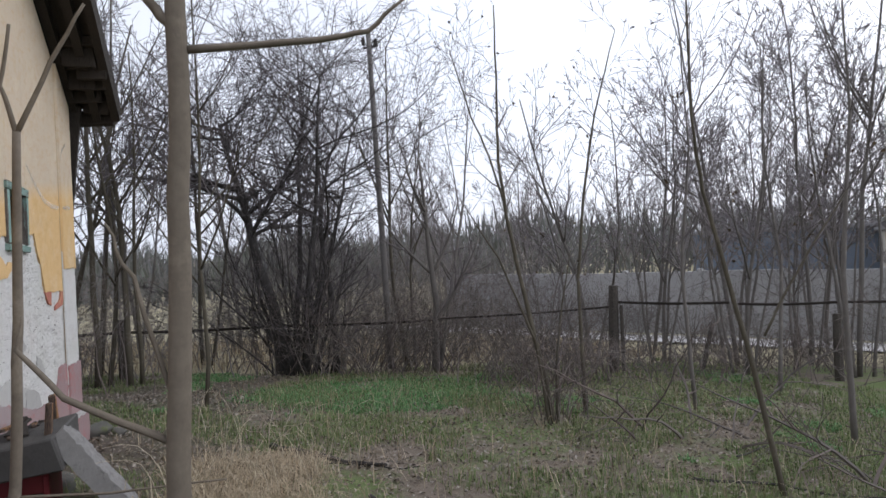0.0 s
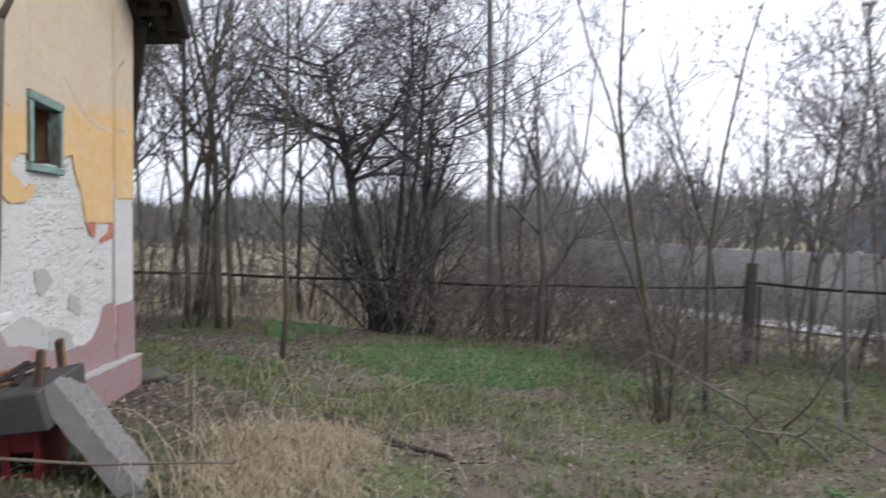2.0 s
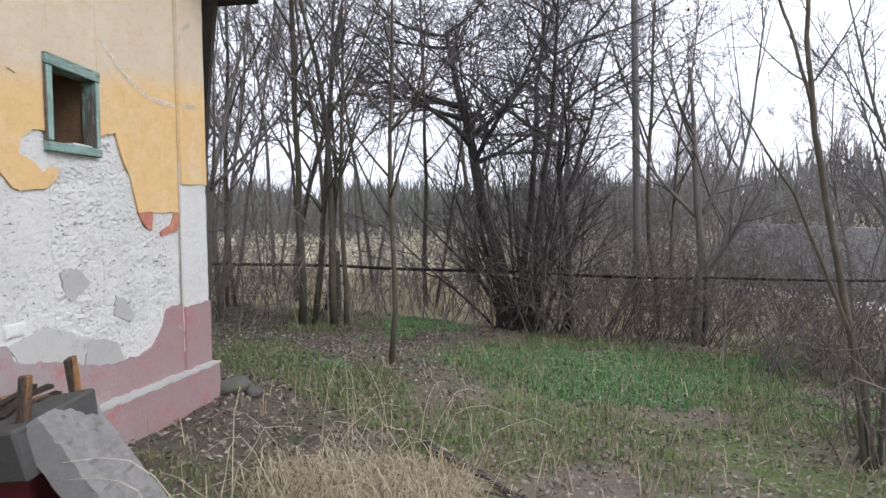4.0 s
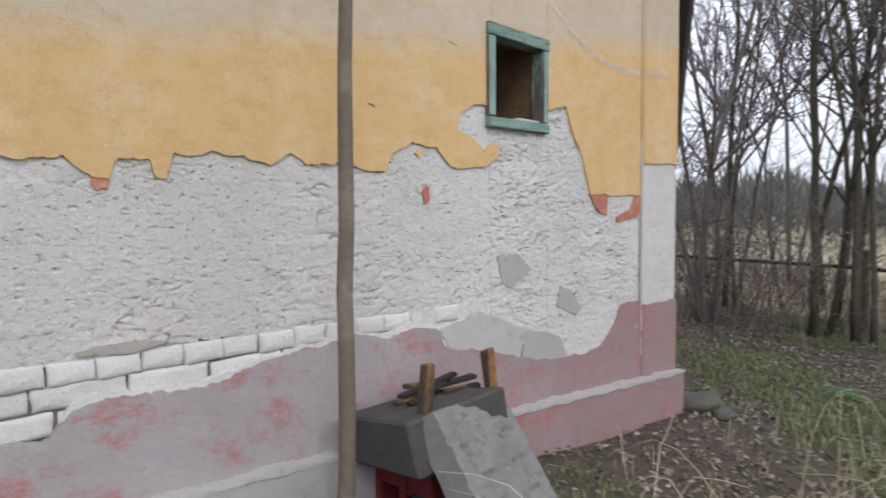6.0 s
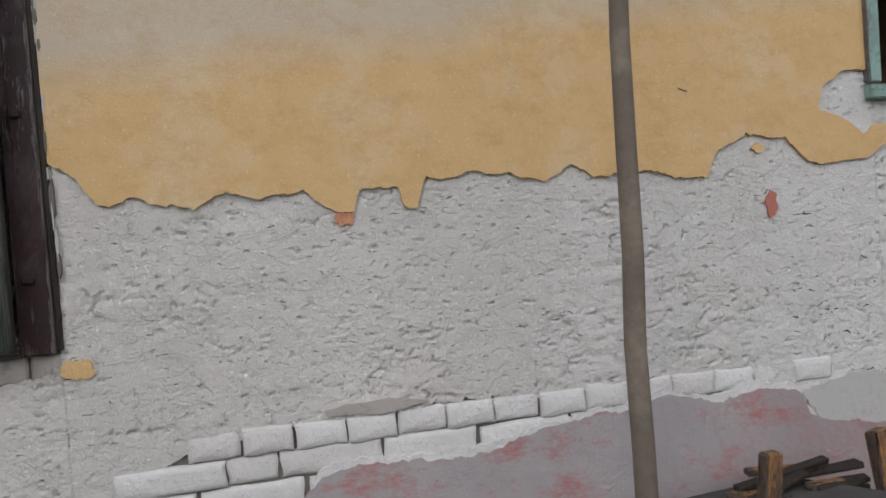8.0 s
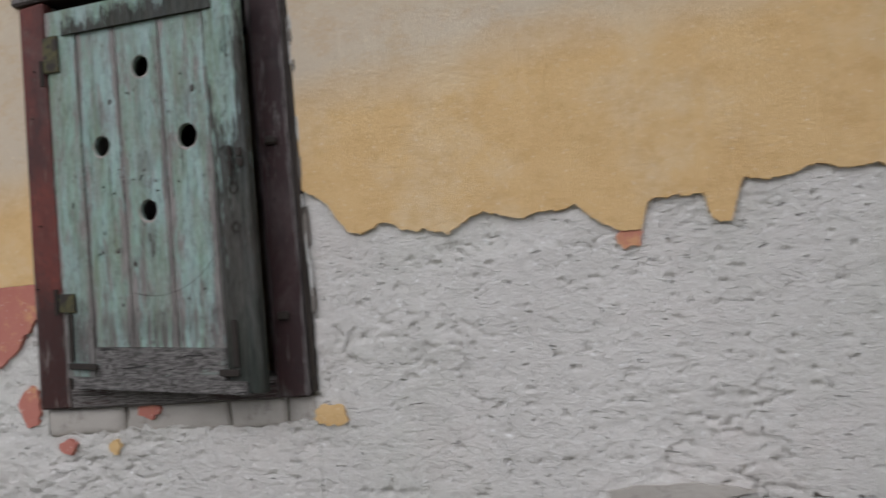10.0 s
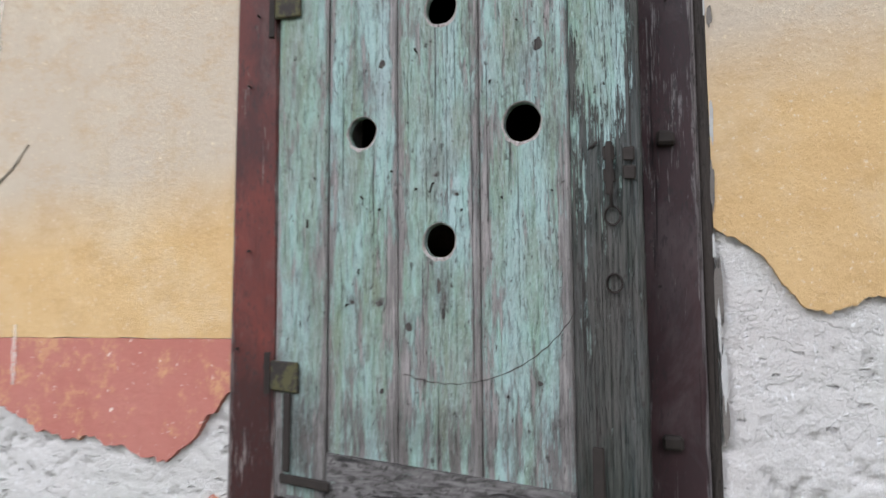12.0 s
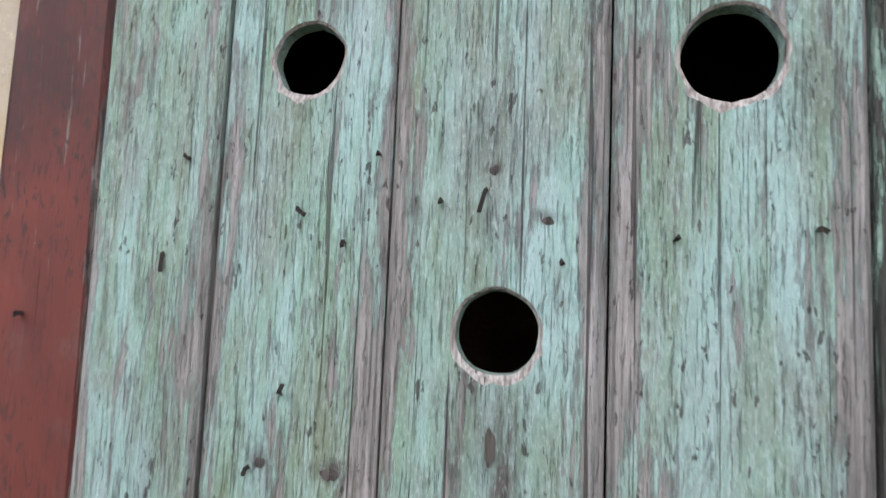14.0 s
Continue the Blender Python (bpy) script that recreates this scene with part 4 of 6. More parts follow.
def drilled_board(y0, y1, z0, z1, front, deep, holes, chamfer=0.0035):
    """A board with round holes bored through it."""
    bm = bmesh.new()
    a, b = y0 + chamfer, y1 - chamfer
    N = 32
    P = lambda y, z, d: bm.verts.new(on_shutter(y, z, d))
    levels = [z0 + sag((a + b) / 2)]
    for hy, hz, r in sorted(holes, key=lambda h: h[1]):
        half = (b - a) / 2
        lo, hi = hz - half, hz + half
        square(bm, a, b, levels[-1], lo, front, deep)
        levels.append(hi)
        ring = []
        lip = lambda c, s: 0.0016 + 0.0035 * max(0.0, 0.35 - 0.65 * s) * (1 + 1.2 * fractal(c * 3, s * 3, hz * 7, 3))
        for k in range(N):
            g = 2 * math.pi * k / N
            c, s = math.cos(g), math.sin(g)
            q = 1 / max(abs(c), abs(s))
            rr = r * (1 + 0.05 * fractal(c * 2, s * 2, hy * 9, 3))
            sy = (a + b) / 2 + half * c * q
            ring.append((P(sy, hz + half * s * q, front), P(hy + (rr + lip(c, s)) * c, hz + (rr + lip(c, s)) * s, front),
                         P(hy + rr * c, hz + rr * s, front - 0.002), P(hy + rr * 0.97 * c, hz + rr * 0.97 * s, front - deep)))
        for k in range(N):
            u, v = ring[k], ring[(k + 1) % N]
            for i in range(3):
                bm.faces.new((u[i], v[i], v[i + 1], u[i + 1])).material_index = 1 if i == 1 else 0
    square(bm, a, b, levels[-1], z1 + sag((a + b) / 2), front, deep)
    for e, o in ((a, y0), (b, y1)):
        zl, zh = z0 + sag((a + b) / 2), z1 + sag((a + b) / 2)
        q = [P(e, zl, front), P(o, zl, front - chamfer), P(o, zh, front - chamfer), P(e, zh, front)]
        bm.faces.new(q)
        bm.faces.new((q[1], q[2], P(o, zh, front - deep), P(o, zl, front - deep)))
    return bm


def square(bm, a, b, lo, hi, front, deep):
    cuts = max(1, int((hi - lo) / 0.06))
    rows = [[bm.verts.new(on_shutter(y, lo + (hi - lo) * k / cuts, front)) for y in (a, b)] for k in range(cuts + 1)]
    for p, q in zip(rows, rows[1:]):
        bm.faces.new((p[0], p[1], q[1], q[0]))


BOARDS = []
SPLINTER = painted_wood("pale_splintered_wood", (0.40, 0.36, 0.33), (0.34, 0.31, 0.28), (0.44, 0.40, 0.37), (0.16, 0.13, 0.115), 0.2)


def plank(name, y0, y1, bm, mat, label=""):
    ob = part(name, bm, mat, shutter, label)
    ob.data.materials.append(SPLINTER)
    BOARDS.append((y0, y1, ob))


def host(y):
    """The board of the shutter that something sits on."""
    return min(BOARDS, key=lambda b: abs((b[0] + b[1]) / 2 - y))[2]


shutter = thing("window_shutter", "weathered turquoise board shutter with bored holes, sagging ajar", "shutter")
plank("stile", 0.105, 0.2015, board(0.105, 0.2015, 1.632, 2.565, 0.0, 0.030, seed=1), TEAL, "flaking turquoise stile")
plank("plank", 0.203, 0.3255, drilled_board(0.203, 0.3255, 1.70, 2.50, -0.004, 0.012, [(0.264, 2.197, 0.0245)]), TEAL)
plank("plank", 0.327, 0.459, drilled_board(0.327, 0.459, 1.70, 2.50, -0.004, 0.012, [(0.396, 2.021, 0.0255), (0.400, 2.372, 0.0255)]), TEAL)
plank("plank", 0.4605, 0.592, drilled_board(0.4605, 0.592, 1.70, 2.50, -0.004, 0.012, [(0.525, 2.182, 0.028)]), TEAL)
plank("stile", 0.5935, 0.686, board(0.5935, 0.686, 1.612, 2.56, 0.0, 0.030, seed=4), TEAL_BARE, "mostly bare blackened stile")
part("bottom_rail", board(0.2035, 0.5915, 1.634, 1.712, 0.004, 0.032, chamfer=0.006, seed=5, wave=0.003), GREY_WOOD, shutter, "grey weathered bottom rail")
part("drip_board", board(0.13, 0.645, 1.606, 1.634, 0.010, 0.03, chamfer=0.006, seed=6, wave=0.004), GREY_WOOD, shutter)
part("top_rail", board(0.16, 0.622, 2.496, 2.562, 0.006, 0.034, chamfer=0.005, seed=7), TEAL_BARE, shutter)


def iron(name, y0, y1, z0, z1, front, mat=None, tilt=True, bevel=0.002):
    bm = boxed((0, y0, z0), (0.0045, y1, z1), bevel, jitter=0.0012)
    for v in bm.verts:
        v.co = Vector((swing(v.co.y) + front + v.co.x, v.co.y, v.co.z + (sag(v.co.y) if tilt else 0)))
    return part(name, bm, mat or IRON, host((y0 + y1) / 2) if y1 - y0 < 0.06 else shutter)


iron("hinge_strap", 0.098, 0.150, 2.405, 2.50, 0.002, STRAP)
iron("hinge_strap", 0.099, 0.154, 1.795, 1.842, 0.002, STRAP)
iron("hinge_strap", 0.124, 0.139, 1.672, 1.793, 0.002)
iron("hinge_strap", 0.122, 0.215, 1.654, 1.670, 0.0055)
iron("corner_iron", 0.614, 0.630, 1.668, 1.775, 0.002)
iron("corner_iron", 0.575, 0.630, 1.648, 1.664, 0.0055)
for y0, z0 in ((0.637, 2.117), (0.637, 2.147), (0.663, 2.121), (0.663, 2.145)):
    iron("latch_plate", y0, y0 + 0.016, z0, z0 + 0.019, 0.0015)
iron("latch_tongue", 0.641, 0.650, 2.100, 2.172, 0.0045)


def staple_ring(y, z, r):
    ring = [(on_shutter(y + r * 0.85 * math.cos(radians(g)), z + r * math.sin(radians(g)), 0.004), 0.0018) for g in range(0, 361, 24)]
    part("staple_ring", tubes([ring], 6), IRON, host(y), smooth=True)


staple_ring(0.648, 2.040, 0.0125)
# this lower ring is added in place of the stain round a hole
staple_ring(0.648, 1.952, 0.0125)
part("hook", tubes([[(on_shutter(0.646, 2.085, 0.004), 0.0028), (on_shutter(0.646, 2.07, 0.009), 0.0028), (on_shutter(0.648, 2.05, 0.006), 0.0022)]], 6), IRON, shutter, smooth=True)
for z in (2.41, 1.825):
    part("hinge_pin", tubes([[(Vector((0.046, 0.094, z - 0.035)), 0.006), (Vector((0.046, 0.094, z + 0.03)), 0.006)]], 8), IRON, shutter)


def knot_spot(y, z, ry, rz, seed):
    bm = bmesh.new()
    ring = []
    for k in range(18):
        g = 2 * math.pi * k / 18
        r = 1 + 0.4 * fractal(math.cos(g), math.sin(g), seed, 3)
        ring.append(bm.verts.new(on_shutter(y + ry * r * math.cos(g), z + rz * r * math.sin(g), -0.0036)))
    mid = bm.verts.new(on_shutter(y, z, -0.0030))
    for k in range(18):
        bm.faces.new((ring[k], ring[(k + 1) % 18], mid))
    part("knot", bm, KNOT, host(y))


for k, (y, z, ry, rz) in enumerate(((0.296, 1.930, 0.011, 0.006), (0.247, 1.933, 0.007, 0.006), (0.392, 2.118, 0.005, 0.005), (0.425, 2.087, 0.006, 0.004), (0.395, 1.955, 0.006, 0.018), (0.402, 1.915, 0.005, 0.012),
                                    (0.346, 1.895, 0.009, 0.011), (0.545, 1.82, 0.007, 0.006), (0.55, 2.29, 0.012, 0.016), (0.30, 2.30, 0.010, 0.012), (0.30, 1.80, 0.006, 0.007))):
    knot_spot(y, z, ry * 0.6, rz * 0.6, k * 1.7)


def nail(y, z, dy, dz, out, on=None, r=0.0016):
    base = on_shutter(y, z, -0.008) if on is None else Vector((on, y, z))
    tip = base + Vector((out + 0.008, dy, dz))
    knee = base + Vector((out + 0.006, dy * 0.25, dz * 0.25))
    v, f = tubes([[(base, r), (knee, r), (tip, r * 1.15)]], 5)
    part("nail", (v, f), IRON, host(y) if on is None else frame_1)


for y, z, dy, dz in ((0.176, 2.133, 0.007, -0.004), (0.166, 2.068, 0.001, -0.016), (0.263, 2.096, 0.008, -0.006), (0.259, 1.976, 0.005, 0.007), (0.388, 2.108, -0.004, -0.017), (0.297, 2.074, 0.001, -0.004),
                     (0.495, 2.076, 0.001, 0.001), (0.566, 2.082, 0.003, -0.002), (0.318, 2.13, 0.001, -0.002), (0.433, 2.064, 0.001, -0.003), (0.36, 2.10, 0.0, -0.003), (0.478, 2.245, 0.003, 0.001),
                     (0.24, 1.93, 0.0, -0.004), (0.50, 1.80, 0.001, 0.002), (0.52, 2.33, 0.002, -0.003), (0.36, 2.31, 0.001, 0.003), (0.64, 2.22, 0.002, -0.004), (0.615, 2.13, 0.016, 0.01)):
    nail(y, z, dy, dz, 0.0045)
for y, z in ((0.715, 2.152), (0.712, 1.742)):
    part("bracket", boxed((0.030, y - 0.013, z - 0.010), (0.048, y + 0.013, z + 0.010), 0.004, jitter=0.002), IRON, frame_1)
for y, z in ((0.045, 2.30), (0.05, 2.02), (0.03, 1.86), (0.062, 2.42), (0.70, 1.95), (0.72, 2.35)):
    nail(y, z, 0.003, -0.001, 0.004, 0.03, 0.002)
# a scored arc, left by the swinging hook
arc = [(on_shutter(0.41 + 0.215 * math.sin(radians(g)), 2.02 - 0.205 * math.cos(radians(g)) + 0.0012 * math.sin(g), -0.0040), 0.0006 + 0.0005 * abs(math.sin(g * 1.3))) for g in range(-20, 62, 3)]
part("scored_arc", tubes([arc], 4), KNOT, shutter)

# ---- the small open hatch ----
hatch = tagged(new("window_2"), "small open window with a flaking green frame", "window", kind="structure")
hy0, hy1, hz0, hz1 = 3.185, 3.60, 2.105, 2.565


def racked(lo, hi):
    """A bar of the hatch frame, dropped towards the corner of the house."""
    bm = boxed(lo, hi, 0.005, jitter=0.003)
    for v in bm.verts:
        v.co.z -= 0.085 * (v.co.y - hy0) * (0.45 + 0.55 * (v.co.z - hz0) / (hz1 - hz0))
    return bm


part("frame_side", racked((-0.05, hy0, hz0 + 0.05), (0.038, hy0 + 0.042, hz1 - 0.048)), GREEN_PAINT, hatch)
part("frame_side", racked((-0.05, hy1 - 0.036, hz0 + 0.05), (0.038, hy1, hz1 - 0.048)), GREEN_PAINT, hatch)
part("frame_head", racked((-0.05, hy0 - 0.004, hz1 - 0.044), (0.041, hy1 + 0.004, hz1 + 0.012)), GREEN_LEVEL, hatch)
part("frame_sill", racked((-0.05, hy0 - 0.004, hz0), (0.043, hy1 + 0.004, hz0 + 0.046)), GREEN_LEVEL, hatch)
part("fallen_plaster", racked((-0.06, 3.40, hz0 + 0.047), (0.02, 3.55, hz0 + 0.060)), RENDER, hatch, "white crumbs on the sill")

# marks on the wall
MARK = material("bare_lime_scrape", 0.95)
_n = Nodes(MARK)
_n.done(_n.mix(_n.noise(40, 6), (0.74, 0.67, 0.55), (0.84, 0.81, 0.75)), _n.noise(80, 6), 0.4, 0.004)
_n.link(_n.ramp(_n.noise(34, 8, 0.75), (0.34, 0.0), (0.60, 0.62)), _n.b.inputs["Alpha"])


def scrape(stem, name="scrape"):
    """A shallow scraped line as a thin worn ribbon on the coat."""
    verts, faces = [], []
    for i, (p, r) in enumerate(stem):
        d = (stem[min(i + 1, len(stem) - 1)][0] - stem[max(i - 1, 0)][0]).normalized()
        w = r * (0.4 + 0.6 * math.sin(math.pi * (i + 0.4) / len(stem))) * (1 + 0.5 * fractal(i * 0.9, r * 50, 3, 2))
        for side in (-w, w):
            verts.append((p.x + 0.0024, p.y - d.z * side, p.z + d.y * side))
        if i:
            faces.append((2 * i - 2, 2 * i, 2 * i + 1, 2 * i - 1))
    part(name, (verts, faces), MARK, house)


scrape([(Vector((0.0207, -0.55 + 0.004 * math.sin(k), 2.42 + 0.016 * k)), 0.011 + 0.003 * math.sin(k * 2)) for k in range(11)])
scrape([(Vector((0.0207, -0.55 + 0.014 * k, 2.578)), 0.010) for k in range(11)])
scrape([(Vector((0.0207, -0.55 - 0.002 * k, 2.09 - 0.018 * k)), 0.012 + 0.002 * math.sin(k)) for k in range(8)])
scrape([(Vector((0.0207, -0.47, 1.90 - 0.014 * k)), 0.006) for k in range(9)])
SWEEP = [(3.60, 2.77), (3.722, 2.667), (3.858, 2.577), (4.024, 2.498), (4.203, 2.468), (4.42, 2.462)]
for j in range(4):
    scrape([(Vector((0.0207, y, along(SWEEP, y) + 0.008 * (j - 1.5))), 0.0075) for y in [3.62 + 0.02 * j + 0.025 * k for k in range(31)]])
for j in range(3):
    scrape([(Vector((0.0407, 4.44 + 0.022 * k, 2.468 + 0.0012 * k + 0.008 * (j - 1))), 0.0075) for k in range(11)])
    scrape([(Vector((0.0407, 4.45 + 0.017 * k, 2.885 + 0.135 * math.sqrt(k / 9) + 0.008 * (j - 1))), 0.0065) for k in range(10)])
for pts in ([(-0.56, 2.14), (-0.54, 2.17), (-0.50, 2.20), (-0.46, 2.245)], [(2.95, 2.46), (3.0, 2.445)], [(2.52, 2.16), (2.55, 2.15)], [(-0.555, 2.14), (-0.545, 2.12), (-0.55, 2.10)]):
    st = [(Vector((0.0192, y, z)), 0.0022) for y, z in pts]
    part("crack", tubes([st], 5), CRACK, house)
# the stained joint beside the corner strips
FILLET = cement("stained_fillet", (0.42, 0.385, 0.34), (0.56, 0.53, 0.49))
JOINT = cement("stained_joint", (0.34, 0.25, 0.15), (0.50, 0.40, 0.27))
part("corner_joint", tubes([[(Vector((0.0175, 4.4285 + 0.003 * fractal(0, k * 0.3, 4.4), 0.84 + 0.1 * k)), 0.0042) for k in range(26)]], 8), JOINT, house, smooth=True)
# rounded fillet at the other strip, in the colours of the coats
for z0, z1, mm in ((0.84, 1.73, FILLET), (1.73, 1.87, RED), (1.87, 4.0, YELLOW)):
    part("corner_fillet", tubes([[(Vector((0.0215, -0.846 + 0.003 * fractal(0, k * 0.5, 2), z0 + (z1 - z0) * k / 12)), 0.0185 + 0.002 * fractal(k * 0.7, z0, 1)) for k in range(13)]], 14), mm, house, smooth=True)

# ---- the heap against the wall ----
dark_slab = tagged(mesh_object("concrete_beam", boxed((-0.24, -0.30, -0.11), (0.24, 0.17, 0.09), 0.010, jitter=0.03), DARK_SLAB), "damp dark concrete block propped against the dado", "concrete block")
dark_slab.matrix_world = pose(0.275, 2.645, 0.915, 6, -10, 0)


def lean_slab():
    """A thick slab whose upper face is pitted in a loose pattern."""
    bm = bmesh.new()
    n, m_ = 36, 20
    L, Wd, T = 0.70, 0.47, 0.12
    top = [[bm.verts.new((L * i / n, Wd * j / m_, 0.012 * fractal(i * 0.45, j * 0.45, 2, 3) - (0.013 if i % 6 in (2, 3, 4) and j % 10 in (3, 4, 5, 6) and 2 < i < 34 and fractal(i * 0.3, j * 0.3, 9, 2) > -0.28 else 0)
                          - (0.012 if i in (0, n) or j in (0, m_) else 0))) for j in range(m_ + 1)] for i in range(n + 1)]
    low = {}
    rim = [(0, j) for j in range(m_)] + [(i, m_) for i in range(n)] + [(n, j) for j in range(m_, 0, -1)] + [(i, 0) for i in range(n, 0, -1)]
    for i, j in rim:
        low[i, j] = bm.verts.new((L * i / n, Wd * j / m_, -T + 0.01 * fractal(i * 0.4, j * 0.4, 5, 2)))
    for i in range(n):
        for j in range(m_):
            bm.faces.new((top[i][j], top[i + 1][j], top[i + 1][j + 1], top[i][j + 1]))
    for (a, b), (c, d) in zip(rim, rim[1:] + rim[:1]):
        bm.faces.new((top[a][b], top[c][d], low[c, d], low[a, b]))
    bm.faces.new([low[k] for k in rim])
    return bm


slab = tagged(mesh_object("concrete_slab", lean_slab(), SLAB), "pitted grey concrete slab leaning on a heap beside the wall", "concrete slab")
SLAB_AT = Matrix.LocRotScale((0.535, 2.405, 1.05), None, None)
ux = Vector((0.33, 0.05, -0.47)).normalized()
uy = Vector((-0.10, 0.46, -0.055))
uy = (uy - ux * uy.dot(ux)).normalized()
uz = ux.cross(uy)
slab.matrix_world = SLAB_AT @ Matrix((ux, uy, uz)).transposed().to_4x4()

CRATE_RED = material("faded_red_plastic", 0.55)
_n = Nodes(CRATE_RED)
_n.done(_n.mix(_n.noise(8, 7, 0.7), (0.10, 0.012, 0.016), (0.19, 0.03, 0.034)), _n.noise(30, 4), 0.2, 0.004)
crate = thing("plastic_crate", "dark red plastic crate standing under the heap", "crate")
CR = pose(0.235, 2.66, 0.43, 0, 0, -86) @ Matrix.Diagonal((0.85, 0.60, 1.12, 1))
for name, lo, hi in (("crate_side", (-0.20, -0.27, 0.02), (-0.182, 0.27, 0.30)), ("crate_side", (0.182, -0.27, 0.20), (0.20, 0.27, 0.30)), ("crate_side", (0.184, -0.268, 0.02), (0.198, 0.268, 0.10)),
                     ("crate_end", (-0.18, 0.252, 0.02), (0.18, 0.27, 0.30)), ("crate_end", (-0.18, -0.27, 0.02), (0.18, -0.252, 0.30)), ("crate_base", (-0.2, -0.27, 0.0), (0.2, 0.27, 0.018)),
                     ("crate_rib", (0.2, -0.27, 0.02), (0.214, -0.22, 0.29)), ("crate_rib", (0.2, 0.22, 0.02), (0.214, 0.27, 0.29)), ("crate_rib", (0.2, -0.03, 0.02), (0.214, 0.03, 0.29)), ("crate_rim", (0.2, -0.28, 0.291), (0.22, 0.28, 0.312))):
    part(name, boxed(lo, hi, 0.004, CR), CRATE_RED, crate)
for (x, y, z), lean in (((0.43, 2.44, 0.92), 3), ((0.36, 2.87, 0.90), -4)):
    st = tagged(mesh_object("wooden_stake", boxed((-0.02, -0.026, 0.05), (0.02, 0.026, 0.27), 0.006, jitter=0.006), ORANGE_WOOD), "short orange-stained stake with a blackened end in the heap", "stake", "stakes in the heap")
    st.matrix_world = pose(x, y, z, -lean, lean, 10)
for k in range(11):
    p = Vector((random.uniform(0.15, 0.40), random.uniform(2.5, 2.86), 0.985 + 0.004 * k))
    d = Vector((random.uniform(-0.3, 0.3), random.uniform(0.5, 1), random.uniform(-0.12, 0.12))).normalized()
    L = random.uniform(0.12, 0.30)
    bm = boxed((-0.018, -L / 2, -0.008), (0.018, L / 2, 0.008), 0.003, jitter=0.004)
    bit = tagged(mesh_object("broken_lath", bm, OLD_TIMBER if k % 3 else ORANGE_WOOD), "broken dark lath lying in the heap", "lath", "laths in the heap")
    bit.matrix_world = Matrix.Translation(p) @ d.to_track_quat("Y", "Z").to_matrix().to_4x4()
stones = []
for k, (x, y, r) in enumerate(((0.90, 2.42, 0.05), (0.36, 1.90, 0.10), (0.30, 1.72, 0.12), (1.05, 1.9, 0.05), (0.25, 3.1, 0.12), (0.25, 2.92, 0.14), (0.12, 4.95, 0.12), (0.30, 4.9, 0.07))):
    bm = bmesh.new()
    bmesh.ops.create_icosphere(bm, subdivisions=3, radius=1)
    for v in bm.verts:
        v.co *= 1 + 0.35 * fractal(v.co.x * 1.2, v.co.y * 1.2, v.co.z * 1.2 + k * 5, 4)
        v.co = Vector((v.co.x * r * 1.3, v.co.y * r, v.co.z * r * 0.6))
    s = tagged(mesh_object("stone", bm, MOSSY, smooth=True), "mossy lump of broken masonry on the ground", "stone", "masonry lumps")
    s.matrix_world = pose(x, y, ground_z(x, y) + r * 0.25, 0, 0, 40 * k)
    if k in (4, 5):
        s.matrix_world = pose(x, y, 0.5, 8, 5, 40 * k) @ Matrix.Diagonal((1, 1, 1.6, 1))

plate = tagged(mesh_object("concrete_plate", boxed((-0.22, -0.13, -0.05), (0.22, 0.13, 0.02), 0.016, jitter=0.022), DAMP_PLATE), "flat damp concrete plate sunk in the ground, mossy at the rim", "concrete plate")
plate.matrix_world = pose(0.66, 2.02, ground_z(0.66, 2.02) + 0.01, 2, 3, 25)


# ---- trees and bushes ----
BARK_DARK = bark("dark_rough_bark", (0.03, 0.027, 0.026), (0.088, 0.08, 0.075))
BARK_GREY = bark("grey_brown_bark", (0.09, 0.08, 0.072), (0.21, 0.19, 0.175))
BARK_MOSSY = bark("mossy_brown_bark", (0.052, 0.046, 0.034), (0.135, 0.118, 0.088))
BARK_YOUNG = bark("smooth_young_bark", (0.105, 0.085, 0.066), (0.225, 0.19, 0.15), 0.9, 26)
TWIG = bark("thin_twigs", (0.09, 0.077, 0.078), (0.20, 0.175, 0.175))
TWIG_DARK = bark("dark_plum_twigs", (0.06, 0.053, 0.055), (0.15, 0.132, 0.135))
# paler than the near twigs: the haze over the strip is in the colour
TWIG_PALE = bark("hazed_far_twigs", (0.15, 0.135, 0.14), (0.27, 0.245, 0.25))
BRAMBLE = scattered("bramble_canes", [(0.10, 0.082, 0.076), (0.18, 0.145, 0.13), (0.13, 0.115, 0.105), (0.23, 0.20, 0.175)])

SCRUB = scattered("grey_scrub_canes", [(0.115, 0.102, 0.098), (0.21, 0.187, 0.18), (0.155, 0.145, 0.132), (0.26, 0.237, 0.225)])


